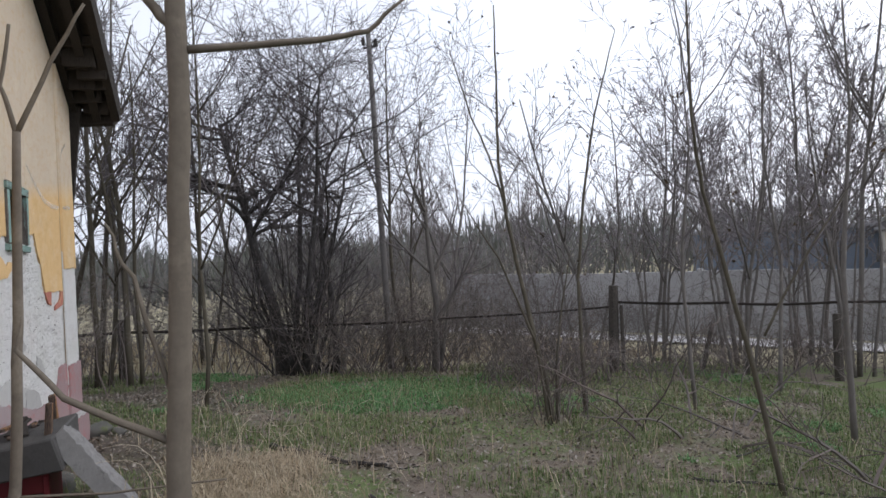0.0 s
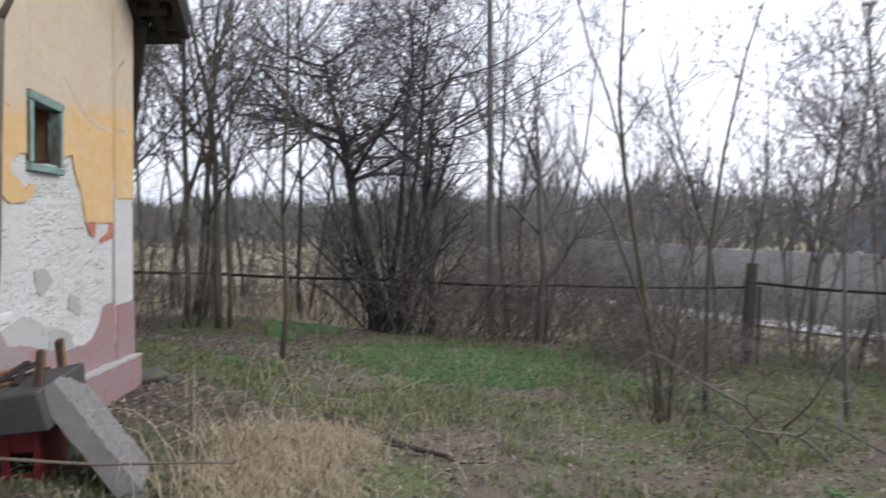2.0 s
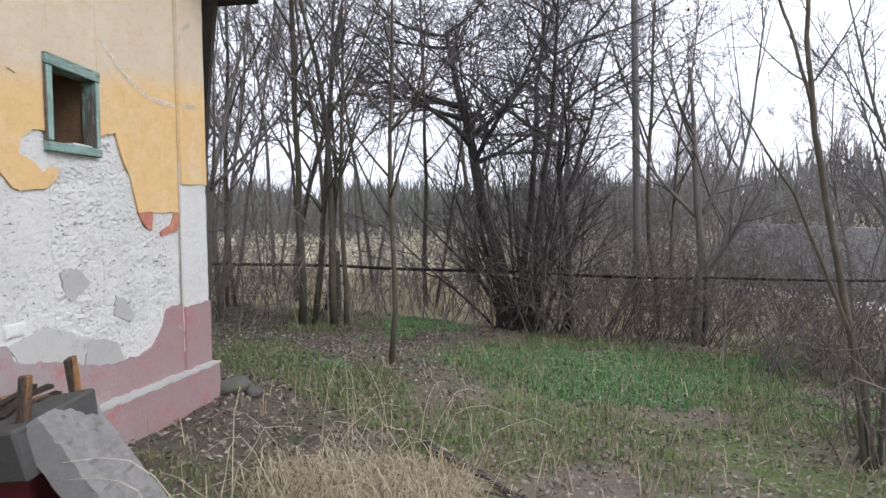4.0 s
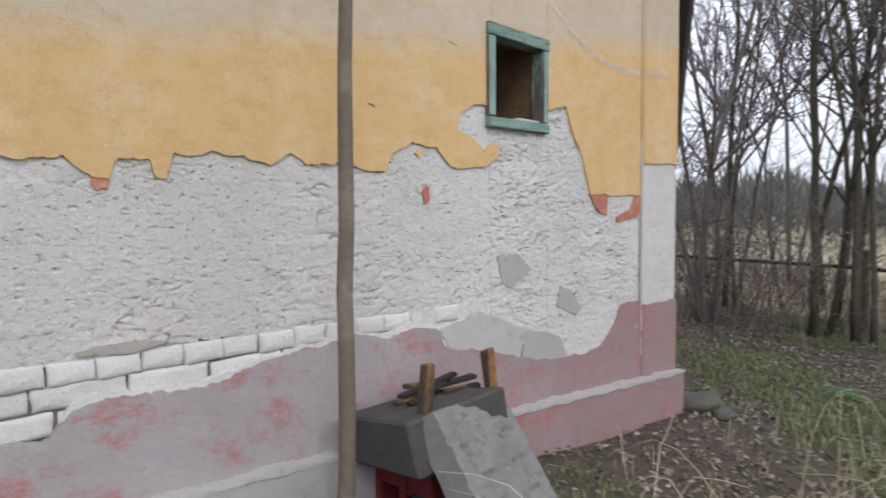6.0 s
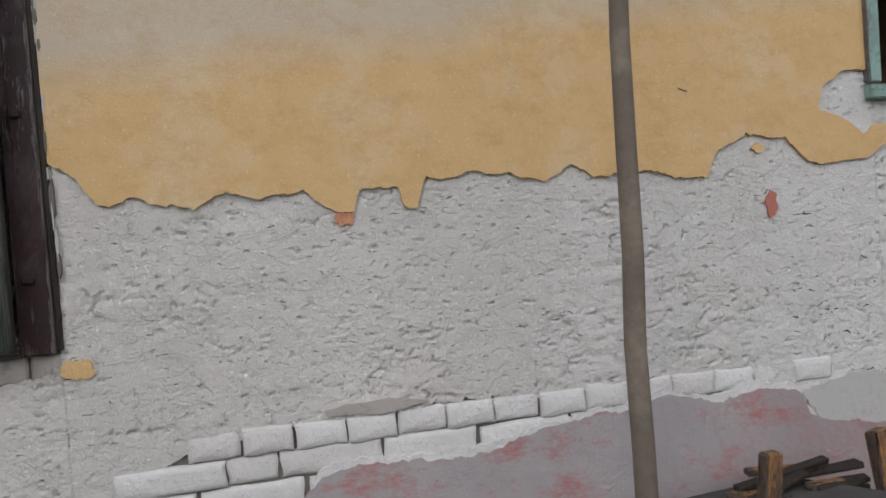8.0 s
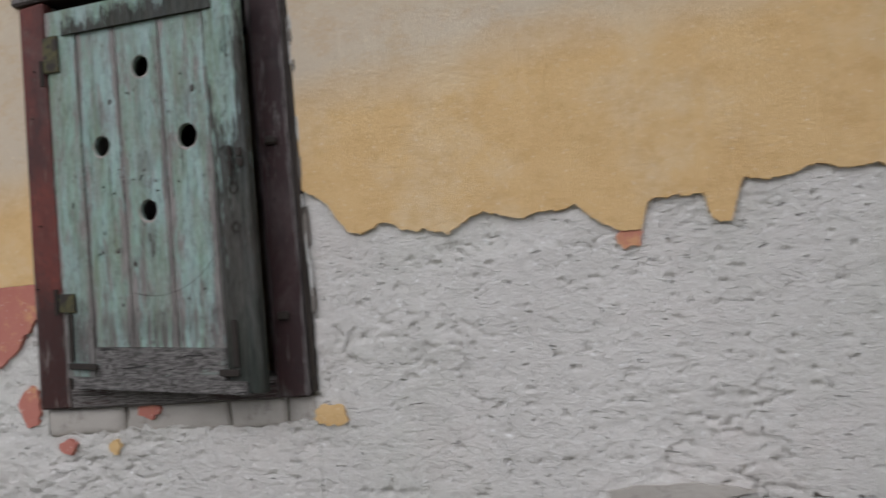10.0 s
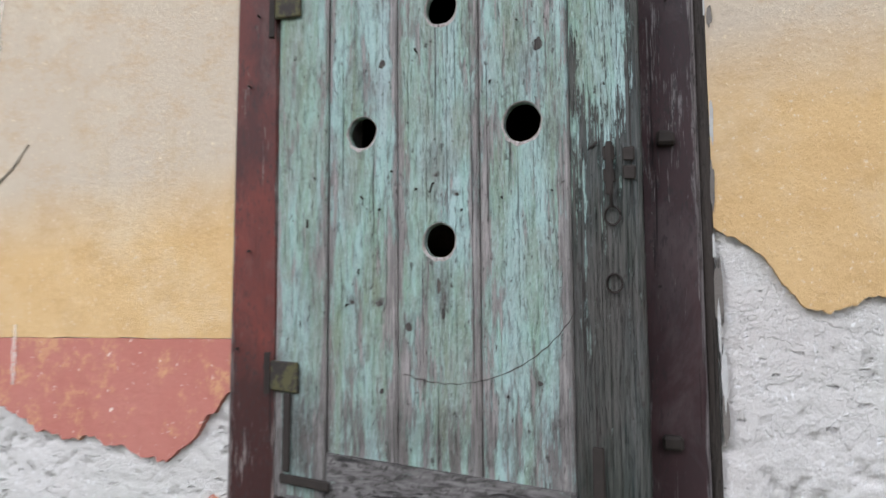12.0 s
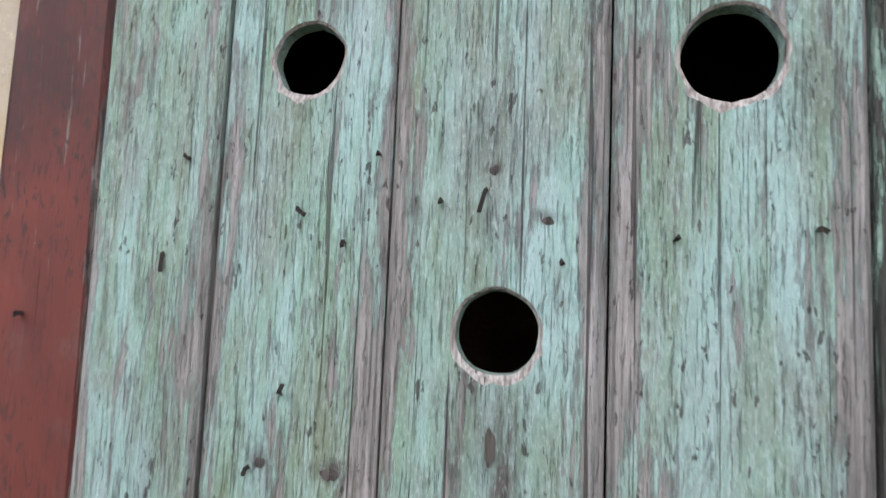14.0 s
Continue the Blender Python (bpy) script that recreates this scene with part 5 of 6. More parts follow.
def grow(rng, p, d, length, r, level, out, kids, spread, up, wander, shrink=0.55, thin=0.0022, first=(0.25,)):
    """A bent, tapering stem and, by chance along it, its side stems. out: a list of stems for each level."""
    n = max(3, min(9, int(length / 0.22) + 2))
    pts = [(p.copy(), r)]
    q, v = p.copy(), d.normalized()
    tip = 0.25 if level < len(out) - 1 else 0.35
    for i in range(n):
        v = (v + Vector((rng.gauss(0, wander), rng.gauss(0, wander), rng.gauss(0, wander) + up))).normalized()
        q = q + v * (length / n)
        pts.append((q.copy(), max(thin, r * (1 - (1 - tip) * (i + 1) / n))))
    out[level].append(pts)
    if level + 1 >= len(out):
        return
    for k in range(kids[level]):
        f = rng.uniform(first[min(level, len(first) - 1)], 1.0)
        i = min(n - 1, int(f * n))
        base = pts[i][0].lerp(pts[i + 1][0], f * n - i)
        axis = (pts[i + 1][0] - pts[i][0]).normalized()
        side = axis.cross(Vector((rng.gauss(0, 1), rng.gauss(0, 1), rng.gauss(0, 1)))).normalized()
        grow(rng, base, axis * (1 - spread) + side * spread * rng.uniform(0.7, 1.4), length * shrink * rng.uniform(0.6, 1.2) * (1.15 - 0.5 * f), pts[i][1] * 0.62, level + 1, out, kids, spread, up, wander * 1.1, shrink, thin, first)


def make_tree(name, label, stems, kids, mats, seed, spread=0.5, up=0.03, wander=0.10, shrink=0.55, category="tree", group="", z_ground=True, thin=0.003, first=(0.25,)):
    """stems: (x, y, lean direction, length, radius) of each trunk."""
    rng = random.Random(seed)
    out = [[] for _ in range(len(kids) + 1)]
    x0, y0 = stems[0][:2]
    z0 = ground_z(x0, y0) if z_ground else 0.0
    for x, y, lean, length, r in stems:
        grow(rng, Vector((x - x0, y - y0, (ground_z(x, y) - z0 if z_ground else 0) - 0.06)), Vector(lean), length, r, 0, out, kids, spread, up, wander, shrink, thin, first)
    ob = thing(name, label, category, group)
    for s in out[0]:
        part("trunk", tubes([s], 8), mats[0], ob, smooth=True)
    for s in out[1]:
        part("limb", tubes([s], 6), mats[0], ob, smooth=True)
    if len(out) > 2:
        tagged(part("crown", tubes([s for lv in out[2:] for s in lv], 4), mats[1], ob), kind="stuff")
    ob.matrix_world = pose(x0, y0, z0)
    return ob


# the big dark plum tree with its thicket of suckers
PLUM = [(1.95, 9.75, (-0.13, -0.10, 1), 4.3, 0.115), (2.02, 9.8, (0.02, 0.05, 1), 5.2, 0.06), (2.1, 9.7, (0.18, 0, 1), 4.8, 0.055), (1.85, 9.75, (-0.22, 0.1, 1), 4.2, 0.04), (2.1, 9.85, (0.08, 0.2, 1), 5.2, 0.05)]
make_tree("plum_tree", "old dark bare plum tree with a dense twiggy crown", PLUM,
          (12, 11, 7), (BARK_DARK, TWIG_DARK), 11, 0.60, 0.02, 0.085, 0.60, thin=0.0034, first=(0.55, 0.15, 0.15))
make_tree("plum_tree", "bare leaning plum tree with forked dark limbs",
          [(2.63, 9.8, (0.13, -0.02, 1), 4.2, 0.06)], (9, 9, 5), (BARK_DARK, TWIG_DARK), 12, 0.6, 0.02, 0.08, 0.5, thin=0.0042, first=(0.4, 0.2))
make_tree("sucker_thicket", "thicket of thin straight suckers round a tree foot",
          [(1.62 + 0.04 * k, 9.6 + 0.08 * (k % 3), (0.6 * math.sin(k * 2.4), 0.2 * math.cos(k), 1.0), 1.5 + 0.5 * (k % 3), 0.018) for k in range(24)]
          + [(1.88 + 0.05 * k, 9.68, (-0.55 + 0.17 * k, 0.1 * (k % 3) - 0.1, 1), 2.3 + 0.35 * (k % 3), 0.03) for k in range(7)], (7, 6), (BARK_DARK, TWIG_DARK), 13, 0.45, 0.02, 0.08, 0.5, "bush", thin=0.0036)
make_tree("thin_tree", "thin straight dark tree standing in the grass", [(0.88, 6.78, (0.0, 0.02, 1), 5.2, 0.029)], (18, 7, 4), (BARK_MOSSY, TWIG), 14, 0.5, 0.05, 0.06, 0.36, thin=0.003)
make_tree("broken_tree", "broken-topped grey tree with a few side shoots", [(4.2, 9.45, (0.06, 0, 1), 3.55, 0.07), (4.28, 9.5, (0.22, 0.05, 1), 4.6, 0.035)], (7, 6, 4), (BARK_GREY, TWIG), 15, 0.45, 0.06, 0.06, 0.5)
for k, (x, y, h, r) in enumerate(((-0.78, 8.9, 6.2, 0.058), (-1.07, 10.3, 6.5, 0.06), (-0.33, 8.85, 6.0, 0.058), (-2.4, 10.1, 6.5, 0.05), (-1.7, 11.2, 6.0, 0.06), (3.95, 10.6, 6.0, 0.05), (0.4, 11.4, 6.2, 0.05))):
    make_tree("slim_tree", "slim bare grey-brown tree by the fence", [(x, y, (0.07 * math.sin(k * 2), 0, 1), h, r * 0.85), (x + 0.14, y + 0.05, (0.16 * math.cos(k), 0.05, 1), h * 0.8, r * 0.6)],
              (8, 7, 4), (BARK_MOSSY, TWIG_DARK), 20 + k, 0.45, 0.04, 0.05, 0.36, thin=0.0036, first=(0.3, 0.15), group="trees along the fence")


# saplings near the path
LEAF_DRY = scattered("dry_hanging_leaves", [(0.07, 0.05, 0.03), (0.12, 0.085, 0.045), (0.05, 0.04, 0.03)])


def leaf_bits(points, size, rng):
    verts, faces = [], []
    for p in points:
        a = Vector((rng.gauss(0, 1), rng.gauss(0, 1), rng.gauss(0, 0.6))).normalized() * size * rng.uniform(0.6, 1.3)
        b = a.cross(Vector((rng.gauss(0, 1), rng.gauss(0, 1), rng.gauss(0, 1)))).normalized() * size * 0.5
        c = a.cross(b).normalized() * size * 0.25
        i = len(verts)
        verts += [p, p + a * 0.5 + b + c, p + a, p + a * 0.5 - b + c]
        faces += [(i, i + 1, i + 2), (i, i + 2, i + 3)]
    return verts, faces


def sapling(label, stems, seed, side=(), leaves=60, shoots=16, mat=BARK_YOUNG, shoot_len=0.5):
    """stems: lists of (x, y, z, radius) that the main stems follow; side: the same for marked side branches."""
    rng = random.Random(seed)
    ob = thing("sapling", label, "sapling", "saplings in the yard")
    tips = []

    def bend(st):
        out = []
        for (a, b) in zip(st, st[1:]):
            for k in range(4):
                f = k / 4
                p = Vector(a[:3]).lerp(Vector(b[:3]), f)
                w = 0.003
                out.append((p + Vector((rng.gauss(0, w), rng.gauss(0, w), 0)), a[3] + (b[3] - a[3]) * f))
        out.append((Vector(st[-1][:3]), st[-1][3]))
        return out

    twigs = []
    for st in stems:
        line = bend(st)
        part("trunk", tubes([line], 10), mat, ob, smooth=True)
        for k in range(shoots):
            i = rng.randrange(len(line) // 3, len(line))
            lv = [[], [], []]
            g = rng.uniform(0, 2 * math.pi)
            grow(rng, line[i][0], Vector((math.cos(g), math.sin(g), rng.uniform(0.6, 1.6))), shoot_len * rng.uniform(0.5, 1.6), max(0.003, line[i][1] * 0.4), 0, lv, (4, 2), 0.5, 0.03, 0.09, 0.5)
            twigs += lv[0] + lv[1] + lv[2]
            tips += [s[-1][0] for s in lv[1]]
    for st in side:
        part("branch", tubes([bend(st)], 8), mat, ob, smooth=True)
    if twigs:
        tagged(part("crown", tubes(twigs, 5), TWIG, ob), kind="stuff")
    if leaves and tips:
        tagged(part("dry_foliage", leaf_bits([rng.choice(tips) for _ in range(leaves)], 0.03, rng), LEAF_DRY, ob), kind="stuff")
    return ob


g0 = ground_z
sapling("young grey sapling, forked, with a level side branch",
        [[(1.50, -0.34, g0(1.5, -0.34) - 0.05, 0.034), (1.525, -0.34, 1.5, 0.029), (1.55, -0.34, 2.0, 0.027), (1.563, -0.34, 2.55, 0.025), (1.58, -0.33, 3.4, 0.018)]], 41,
        [[(1.563, -0.34, 2.54, 0.014), (1.50, -0.34, 2.615, 0.012), (1.40, -0.33, 2.85, 0.008)],
         [(1.587, -0.34, 2.495, 0.011), (1.90, -0.34, 2.523, 0.009), (2.03, -0.34, 2.55, 0.007), (2.13, -0.34, 2.635, 0.004)],
         [(1.528, -0.34, 1.535, 0.011), (1.273, -0.34, 1.673, 0.009), (1.182, -0.34, 1.793, 0.007), (1.195, -0.34, 1.87, 0.003)],
         [(1.53, -0.33, 1.60, 0.008), (1.434, -0.34, 1.949, 0.006), (1.383, -0.34, 2.08, 0.003)]], 0, 0)
sapling("young sapling with smooth olive bark before the peeling wall",
        [[(0.29, 2.17, g0(0.29, 2.17) - 0.05, 0.040), (0.34, 2.165, 0.80, 0.030), (0.395, 2.145, 1.70, 0.0265), (0.43, 2.15, 2.72, 0.021)]], 42,
        [[(0.43, 2.15, 2.70, 0.016), (0.37, 2.14, 2.97, 0.012), (0.42, 2.14, 3.3, 0.009)], [(0.43, 2.15, 2.71, 0.016), (0.62, 2.14, 3.1, 0.013), (0.80, 2.14, 3.42, 0.009)],
         [(0.33, 2.165, 0.74, 0.010), (0.8, 2.2, 0.70, 0.008), (1.43, 2.25, 0.69, 0.005)]], 0, 0)
sapling("slender many-stemmed sapling with a few dry leaves",
        [[(4.44, 4.82, g0(4.44, 4.82) - 0.05, 0.030), (4.39, 4.82, 0.56, 0.027), (4.20, 4.82, 1.44, 0.022), (4.05, 4.82, 2.25, 0.018), (3.98, 4.82, 2.83, 0.015), (4.0, 4.82, 3.47, 0.011), (4.01, 4.82, 4.4, 0.006)],
         [(4.50, 4.84, g0(4.5, 4.84) - 0.05, 0.022), (4.52, 4.86, 0.7, 0.015), (4.62, 4.9, 1.3, 0.009), (4.75, 4.9, 1.9, 0.004)],
         [(4.40, 4.78, g0(4.4, 4.78) - 0.05, 0.020), (4.27, 4.75, 1.0, 0.013), (3.91, 4.75, 1.87, 0.009), (3.55, 4.75, 2.45, 0.004)],
         [(4.03, 4.82, 2.40, 0.013), (3.89, 4.82, 2.88, 0.010), (3.72, 4.82, 3.29, 0.008), (3.53, 4.82, 3.95, 0.005)]], 43, (), 60, 9, BARK_MOSSY, 0.55)
sapling("slender leaning sapling with thin side shoots",
        [[(5.01, 2.05, g0(5.01, 2.05) - 0.05, 0.021), (4.82, 2.05, 1.06, 0.018), (4.59, 2.05, 1.93, 0.014), (4.50, 2.05, 2.27, 0.012), (4.44, 2.05, 2.77, 0.010), (4.44, 2.05, 3.9, 0.005)],
         [(4.90, 2.05, 1.30, 0.010), (5.16, 2.05, 1.69, 0.009), (5.44, 2.05, 2.05, 0.007), (5.77, 2.05, 2.45, 0.004)]], 44, (), 60, 10, BARK_MOSSY, 0.45)
sapling("thin sapling leaning over the grass", [[(4.96, 5.2, g0(4.96, 5.2) - 0.05, 0.024), (4.95, 5.2, 1.58, 0.018), (5.05, 5.2, 2.47, 0.014), (5.22, 5.2, 3.35, 0.010), (5.52, 5.2, 4.3, 0.005)]], 45, (), 70, 12, BARK_MOSSY, 0.5)
sapling("thin sapling among the brambles", [[(6.3, 5.2, g0(6.3, 5.2) - 0.05, 0.026), (6.2, 5.2, 1.6, 0.019), (6.35, 5.2, 3.0, 0.012), (6.3, 5.2, 4.4, 0.005)]], 46, (), 60, 16, BARK_GREY, 0.6)
sapling("thin sapling near the road fence", [[(8.0, 6.0, g0(8, 6) - 0.05, 0.03), (8.1, 6.0, 1.6, 0.022), (7.9, 6.0, 3.0, 0.014), (8.0, 6.0, 4.6, 0.005)]], 47, (), 60, 18, BARK_GREY, 0.7)
sapling("slender sapling with upswept shoots", [[(6.6, 3.2, g0(6.6, 3.2) - 0.05, 0.03), (6.55, 3.2, 1.6, 0.022), (6.7, 3.2, 3.0, 0.014), (6.65, 3.2, 4.6, 0.005)]], 48, (), 40, 16, BARK_GREY, 0.6)


def thicket(label, x, y, rx, ry, count, height, seed, mat=BRAMBLE, bow=0.5, name="bush", cane=0.008):
    """Many arching canes from a patch of ground."""
    rng = random.Random(seed)
    out = []
    for _ in range(count):
        px, py = x + rng.gauss(0, rx), y + rng.gauss(0, ry)
        lv = [[], [], []]
        g = rng.uniform(0, 6.28)
        grow(rng, Vector((px, py, ground_z(px, py) - 0.03)), Vector((math.cos(g) * bow, math.sin(g) * bow, 1)), height * rng.uniform(0.5, 1.2), cane * rng.uniform(0.7, 1.5), 0, lv, (5, 3), 0.55, -0.02, 0.13, 0.55, 0.0026)
        out += lv[0] + lv[1] + lv[2]
    ob = mesh_object(name, tubes(out, 4), mat)
    return tagged(ob, label, "bush", kind="stuff")


thicket("fine twiggy scrub beside the plum tree", 3.1, 9.3, 0.55, 0.25, 55, 1.8, 81, bow=0.7, cane=0.007)
thicket("fine twiggy scrub beside the plum tree", 1.2, 10.1, 0.5, 0.25, 22, 1.6, 82, bow=0.7, cane=0.007)
thicket("tangle of bare brown bramble canes", 5.2, 7.9, 0.45, 0.35, 55, 0.9, 61)
thicket("tangle of bare grey scrub along the fence", 3.2, 9.6, 0.9, 0.3, 90, 1.3, 62)
thicket("tangle of bare grey scrub along the fence", -1.5, 9.9, 1.6, 0.4, 50, 1.0, 63, SCRUB)
thicket("low brown bramble patch near the posts", 6.0, 7.9, 0.6, 0.4, 45, 0.7, 64)
thicket("reddish thicket at a sapling foot", 4.55, 4.95, 0.17, 0.14, 22, 1.0, 65, bow=0.45, cane=0.007)
thicket("low brown scrub before the road", 9.0, 7.6, 1.4, 0.6, 120, 0.8, 66)
thicket("grey scrub behind the fence", 1.0, 11.8, 3.0, 0.8, 130, 1.7, 67, SCRUB)
thicket("tall grey scrub at the field edge", -1.0, 15.5, 4.0, 1.2, 120, 1.6, 71, SCRUB)
thicket("tall grey scrub at the field edge", 4.8, 17.5, 2.5, 1.5, 260, 2.8, 72, SCRUB)
thicket("tall grey scrub at the field edge", -7.0, 15.0, 3.0, 1.5, 90, 1.5, 73, SCRUB)
thicket("dark scrub past the house corner", -1.7, 8.6, 0.8, 0.5, 70, 1.9, 74, bow=0.3)
thicket("grey scrub before the concrete fence", 8.2, 11.0, 1.5, 0.8, 110, 1.8, 75, SCRUB)
thicket("grey scrub before the concrete fence", 11.2, 8.0, 1.0, 0.9, 70, 1.6, 76, SCRUB)
thicket("dark scrub behind the fence", 5.3, 11.2, 1.2, 0.8, 120, 1.7, 68)
thicket("thin arching shoots over the grass", 5.6, 3.6, 0.5, 0.5, 9, 1.4, 69, bow=1.3, cane=0.012)
thicket("thin arching shoots over the grass", 6.3, 2.2, 0.5, 0.5, 9, 1.5, 70, bow=1.3, cane=0.012)

# the woods past the fence: four trees, set again and again
kinds = []
for k in range(4):
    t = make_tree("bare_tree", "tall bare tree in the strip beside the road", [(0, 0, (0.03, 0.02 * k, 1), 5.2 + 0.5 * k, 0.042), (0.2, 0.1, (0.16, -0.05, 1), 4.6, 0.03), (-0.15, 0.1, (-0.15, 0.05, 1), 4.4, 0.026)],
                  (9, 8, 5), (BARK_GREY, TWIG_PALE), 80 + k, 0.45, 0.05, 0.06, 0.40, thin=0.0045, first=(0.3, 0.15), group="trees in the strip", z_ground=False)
    kinds.append(t)
rng = random.Random(5)
spots = [(7.4, 10.6), (8.4, 9.6), (9.3, 11.6), (10.6, 8.6), (11.4, 10.0), (7.6, 13.6), (12.6, 7.6), (9.6, 9.2), (2.6, 13.2), (-3.6, 11.5), (-3.0, 13.5), (-1.0, 13.5), (0.9, 13.8), (8.8, 7.8), (10.3, 7.2), (-4.4, 10.4), (-1.9, 8.5), (-2.9, 10.9), (11.9, 9.1), (13.2, 8.9), (12.4, 10.3), (10.9, 11.0), (14.0, 7.4)]
for _ in range(24):
    s, o = rng.uniform(-16, 14), rng.uniform(-14, -0.8)
    p = WALL_A + WALL_U * s + WALL_N * o
    spots.append((p.x, p.y))
for i, (x, y) in enumerate(spots):
    m = pose(x, y, ground_z(x, y), 0, 0, rng.uniform(0, 360)) @ Matrix.Scale(rng.uniform(0.75, 1.15), 4)
    t = kinds[i] if i < 4 else copy_thing(kinds[i % 4], Matrix.Identity(4))
    t.matrix_basis = m

# distant woods, one mass of upright stems and twigs
rng = np.random.default_rng(7)
fv, ff = [], []
for _ in range(26000):
    a = rng.uniform(-1.15, 1.15)
    dist = rng.uniform(38, 75)
    x, y = dist * math.sin(a), dist * math.cos(a)
    top = 3.1 + 0.9 * max(-1.0, min(1.0, a * 4 - 0.5)) + 1.5 * noise.noise(Vector((a * 9, 0, 0))) + 1.0 * noise.noise(Vector((a * 40, 3, 0)))
    h0 = rng.uniform(-0.5, top * 0.75)
    L, w = rng.uniform(0.5, 2.2), rng.uniform(0.02, 0.10)
    dx, dy = rng.normal(0, 0.35), rng.normal(0, 0.35)
    i = len(fv)
    fv += [(x - w, y, h0), (x + w, y + 0.05, h0), (x + dx, y + dy, min(h0 + L, top + 0.8))]
    ff.append((i, i + 1, i + 2))
tagged(mesh_object("far_woods", (fv, ff), scattered("far_woods_brush", [(0.10, 0.10, 0.097), (0.19, 0.185, 0.178), (0.12, 0.13, 0.105), (0.11, 0.11, 0.115)])), "distant grey-brown winter woods along the horizon", "woods", kind="stuff")

# ---- fence, pole, road and the far wall ----
POST_WOOD = painted_wood("old_grey_post_wood", (0.06, 0.05, 0.042), (0.08, 0.07, 0.06), (0.12, 0.105, 0.09), (0.025, 0.02, 0.017), 0.4, 0.4)
fence = thing("pole_fence", "old fence of dark wooden posts and rusty rails", "fence")
for x, y, h, r, dx in ((-0.55, 9.6, 0.92, 0.09, 0.0), (4.3, 9.6, 1.0, 0.06, 0.02), (6.9, 8.5, 1.42, 0.085, 0.05), (7.03, 8.42, 1.1, 0.03, 0.0), (9.68, 6.9, 0.98, 0.07, 0.0), (8.3, 8.3, 0.75, 0.04, 0.25), (-4.2, 9.7, 0.95, 0.08, 0.0), (12.6, 5.0, 1.1, 0.07, 0), (1.7, 9.72, 0.9, 0.05, 0.02)):
    z = ground_z(x, y)
    st = [(Vector((x + dx * f, y, z - 0.1 + (h + 0.1) * f)), r * (1 - 0.12 * f) * (1 + 0.06 * fractal(x, f * 3, 1))) for f in (0, 0.2, 0.4, 0.6, 0.8, 0.97, 1.0)]
    part("post", tubes([st], 9), POST_WOOD, fence)
for a, b, r in (((-9, 9.75, 1.02), (-0.55, 9.6, 0.93), 0.022), ((-0.55, 9.6, 0.93), (1.75, 9.7, 0.87), 0.022), ((1.7, 9.7, 0.87), (4.3, 9.6, 0.80), 0.02), ((4.3, 9.6, 0.82), (6.95, 8.5, 0.93), 0.016), ((6.95, 8.5, 1.0), (8.45, 7.68, 0.95), 0.02),
                ((8.55, 7.6, 0.93), (9.7, 6.9, 0.93), 0.02), ((9.75, 6.85, 0.93), (12.6, 5.0, 0.95), 0.02)):
    A, B = Vector(a), Vector(b)
    part("rail", tubes([[(A.lerp(B, k / 6) + Vector((0, 0, -0.02 * math.sin(math.pi * k / 6))), r) for k in range(7)]], 6), IRON, fence)

POLE_WOOD = bark("grey_pole_wood", (0.13, 0.12, 0.115), (0.25, 0.235, 0.22), 0.05, 40)
pole = thing("utility_pole", "tall grey weathered wooden utility pole beyond the fence", "pole")
pz = ground_z(3.55, 10.1)
part("shaft", tubes([[(Vector((3.58 - 0.014 * k, 10.1, pz - 0.1 + 0.58 * k)), 0.060 - 0.002 * k) for k in range(11)]], 10), POLE_WOOD, pole, smooth=True)
part("insulator_arm", tubes([[(Vector((3.35, 10.1, pz + 5.45)), 0.02), (Vector((3.6, 10.1, pz + 5.5)), 0.02)]], 6), IRON, pole)
for dx in (3.35, 3.56):
    part("insulator", tubes([[(Vector((dx, 10.1, pz + 5.5)), 0.03), (Vector((dx, 10.1, pz + 5.58)), 0.035), (Vector((dx, 10.1, pz + 5.62)), 0.015)]], 8), IRON, pole)

ROAD = material("pale_gravel_road", 0.95)
_n = Nodes(ROAD)
_n.done(_n.mix(_n.noise(5, 8, 0.8), (0.52, 0.50, 0.485), (0.68, 0.66, 0.64)), _n.noise(60, 6), 0.8, 0.004)
rv, rf = [], []
for k in range(121):
    s = -9 + 0.5 * k
    for o in (0.7, 1.2, 1.75):
        p = WALL_A + WALL_U * s + WALL_N * (o + 0.06 * fractal(s * 0.7, o))
        rv.append((p.x, p.y, ground_z(p.x, p.y) + 0.045))
for k in range(120):
    for j in (0, 1):
        q = k * 3 + j
        rf.append((q, q + 1, q + 4, q + 3))
tagged(mesh_object("road", (rv, rf), ROAD, smooth=True), "narrow pale gravel road", "road", kind="structure")

far_wall = thing("concrete_fence", "long grey precast concrete fence beyond the road", "fence")
ang = math.degrees(math.atan2(WALL_U.y, WALL_U.x))
for k in range(-3, 16):
    c = WALL_A + WALL_U * (k * 2.0)
    m = pose(c.x, c.y, -0.52, 0, 0, ang)
    h = 1.62 + 0.02 * math.sin(k * 1.7)
    part("panel", boxed((0.06, -0.04, 0.0), (1.94, 0.04, h), 0.012, m), FENCE_CONCRETE, far_wall)
    part("post", boxed((-0.06, -0.08, 0.0), (0.058, 0.08, h + 0.05), 0.015, m), FENCE_CONCRETE, far_wall)

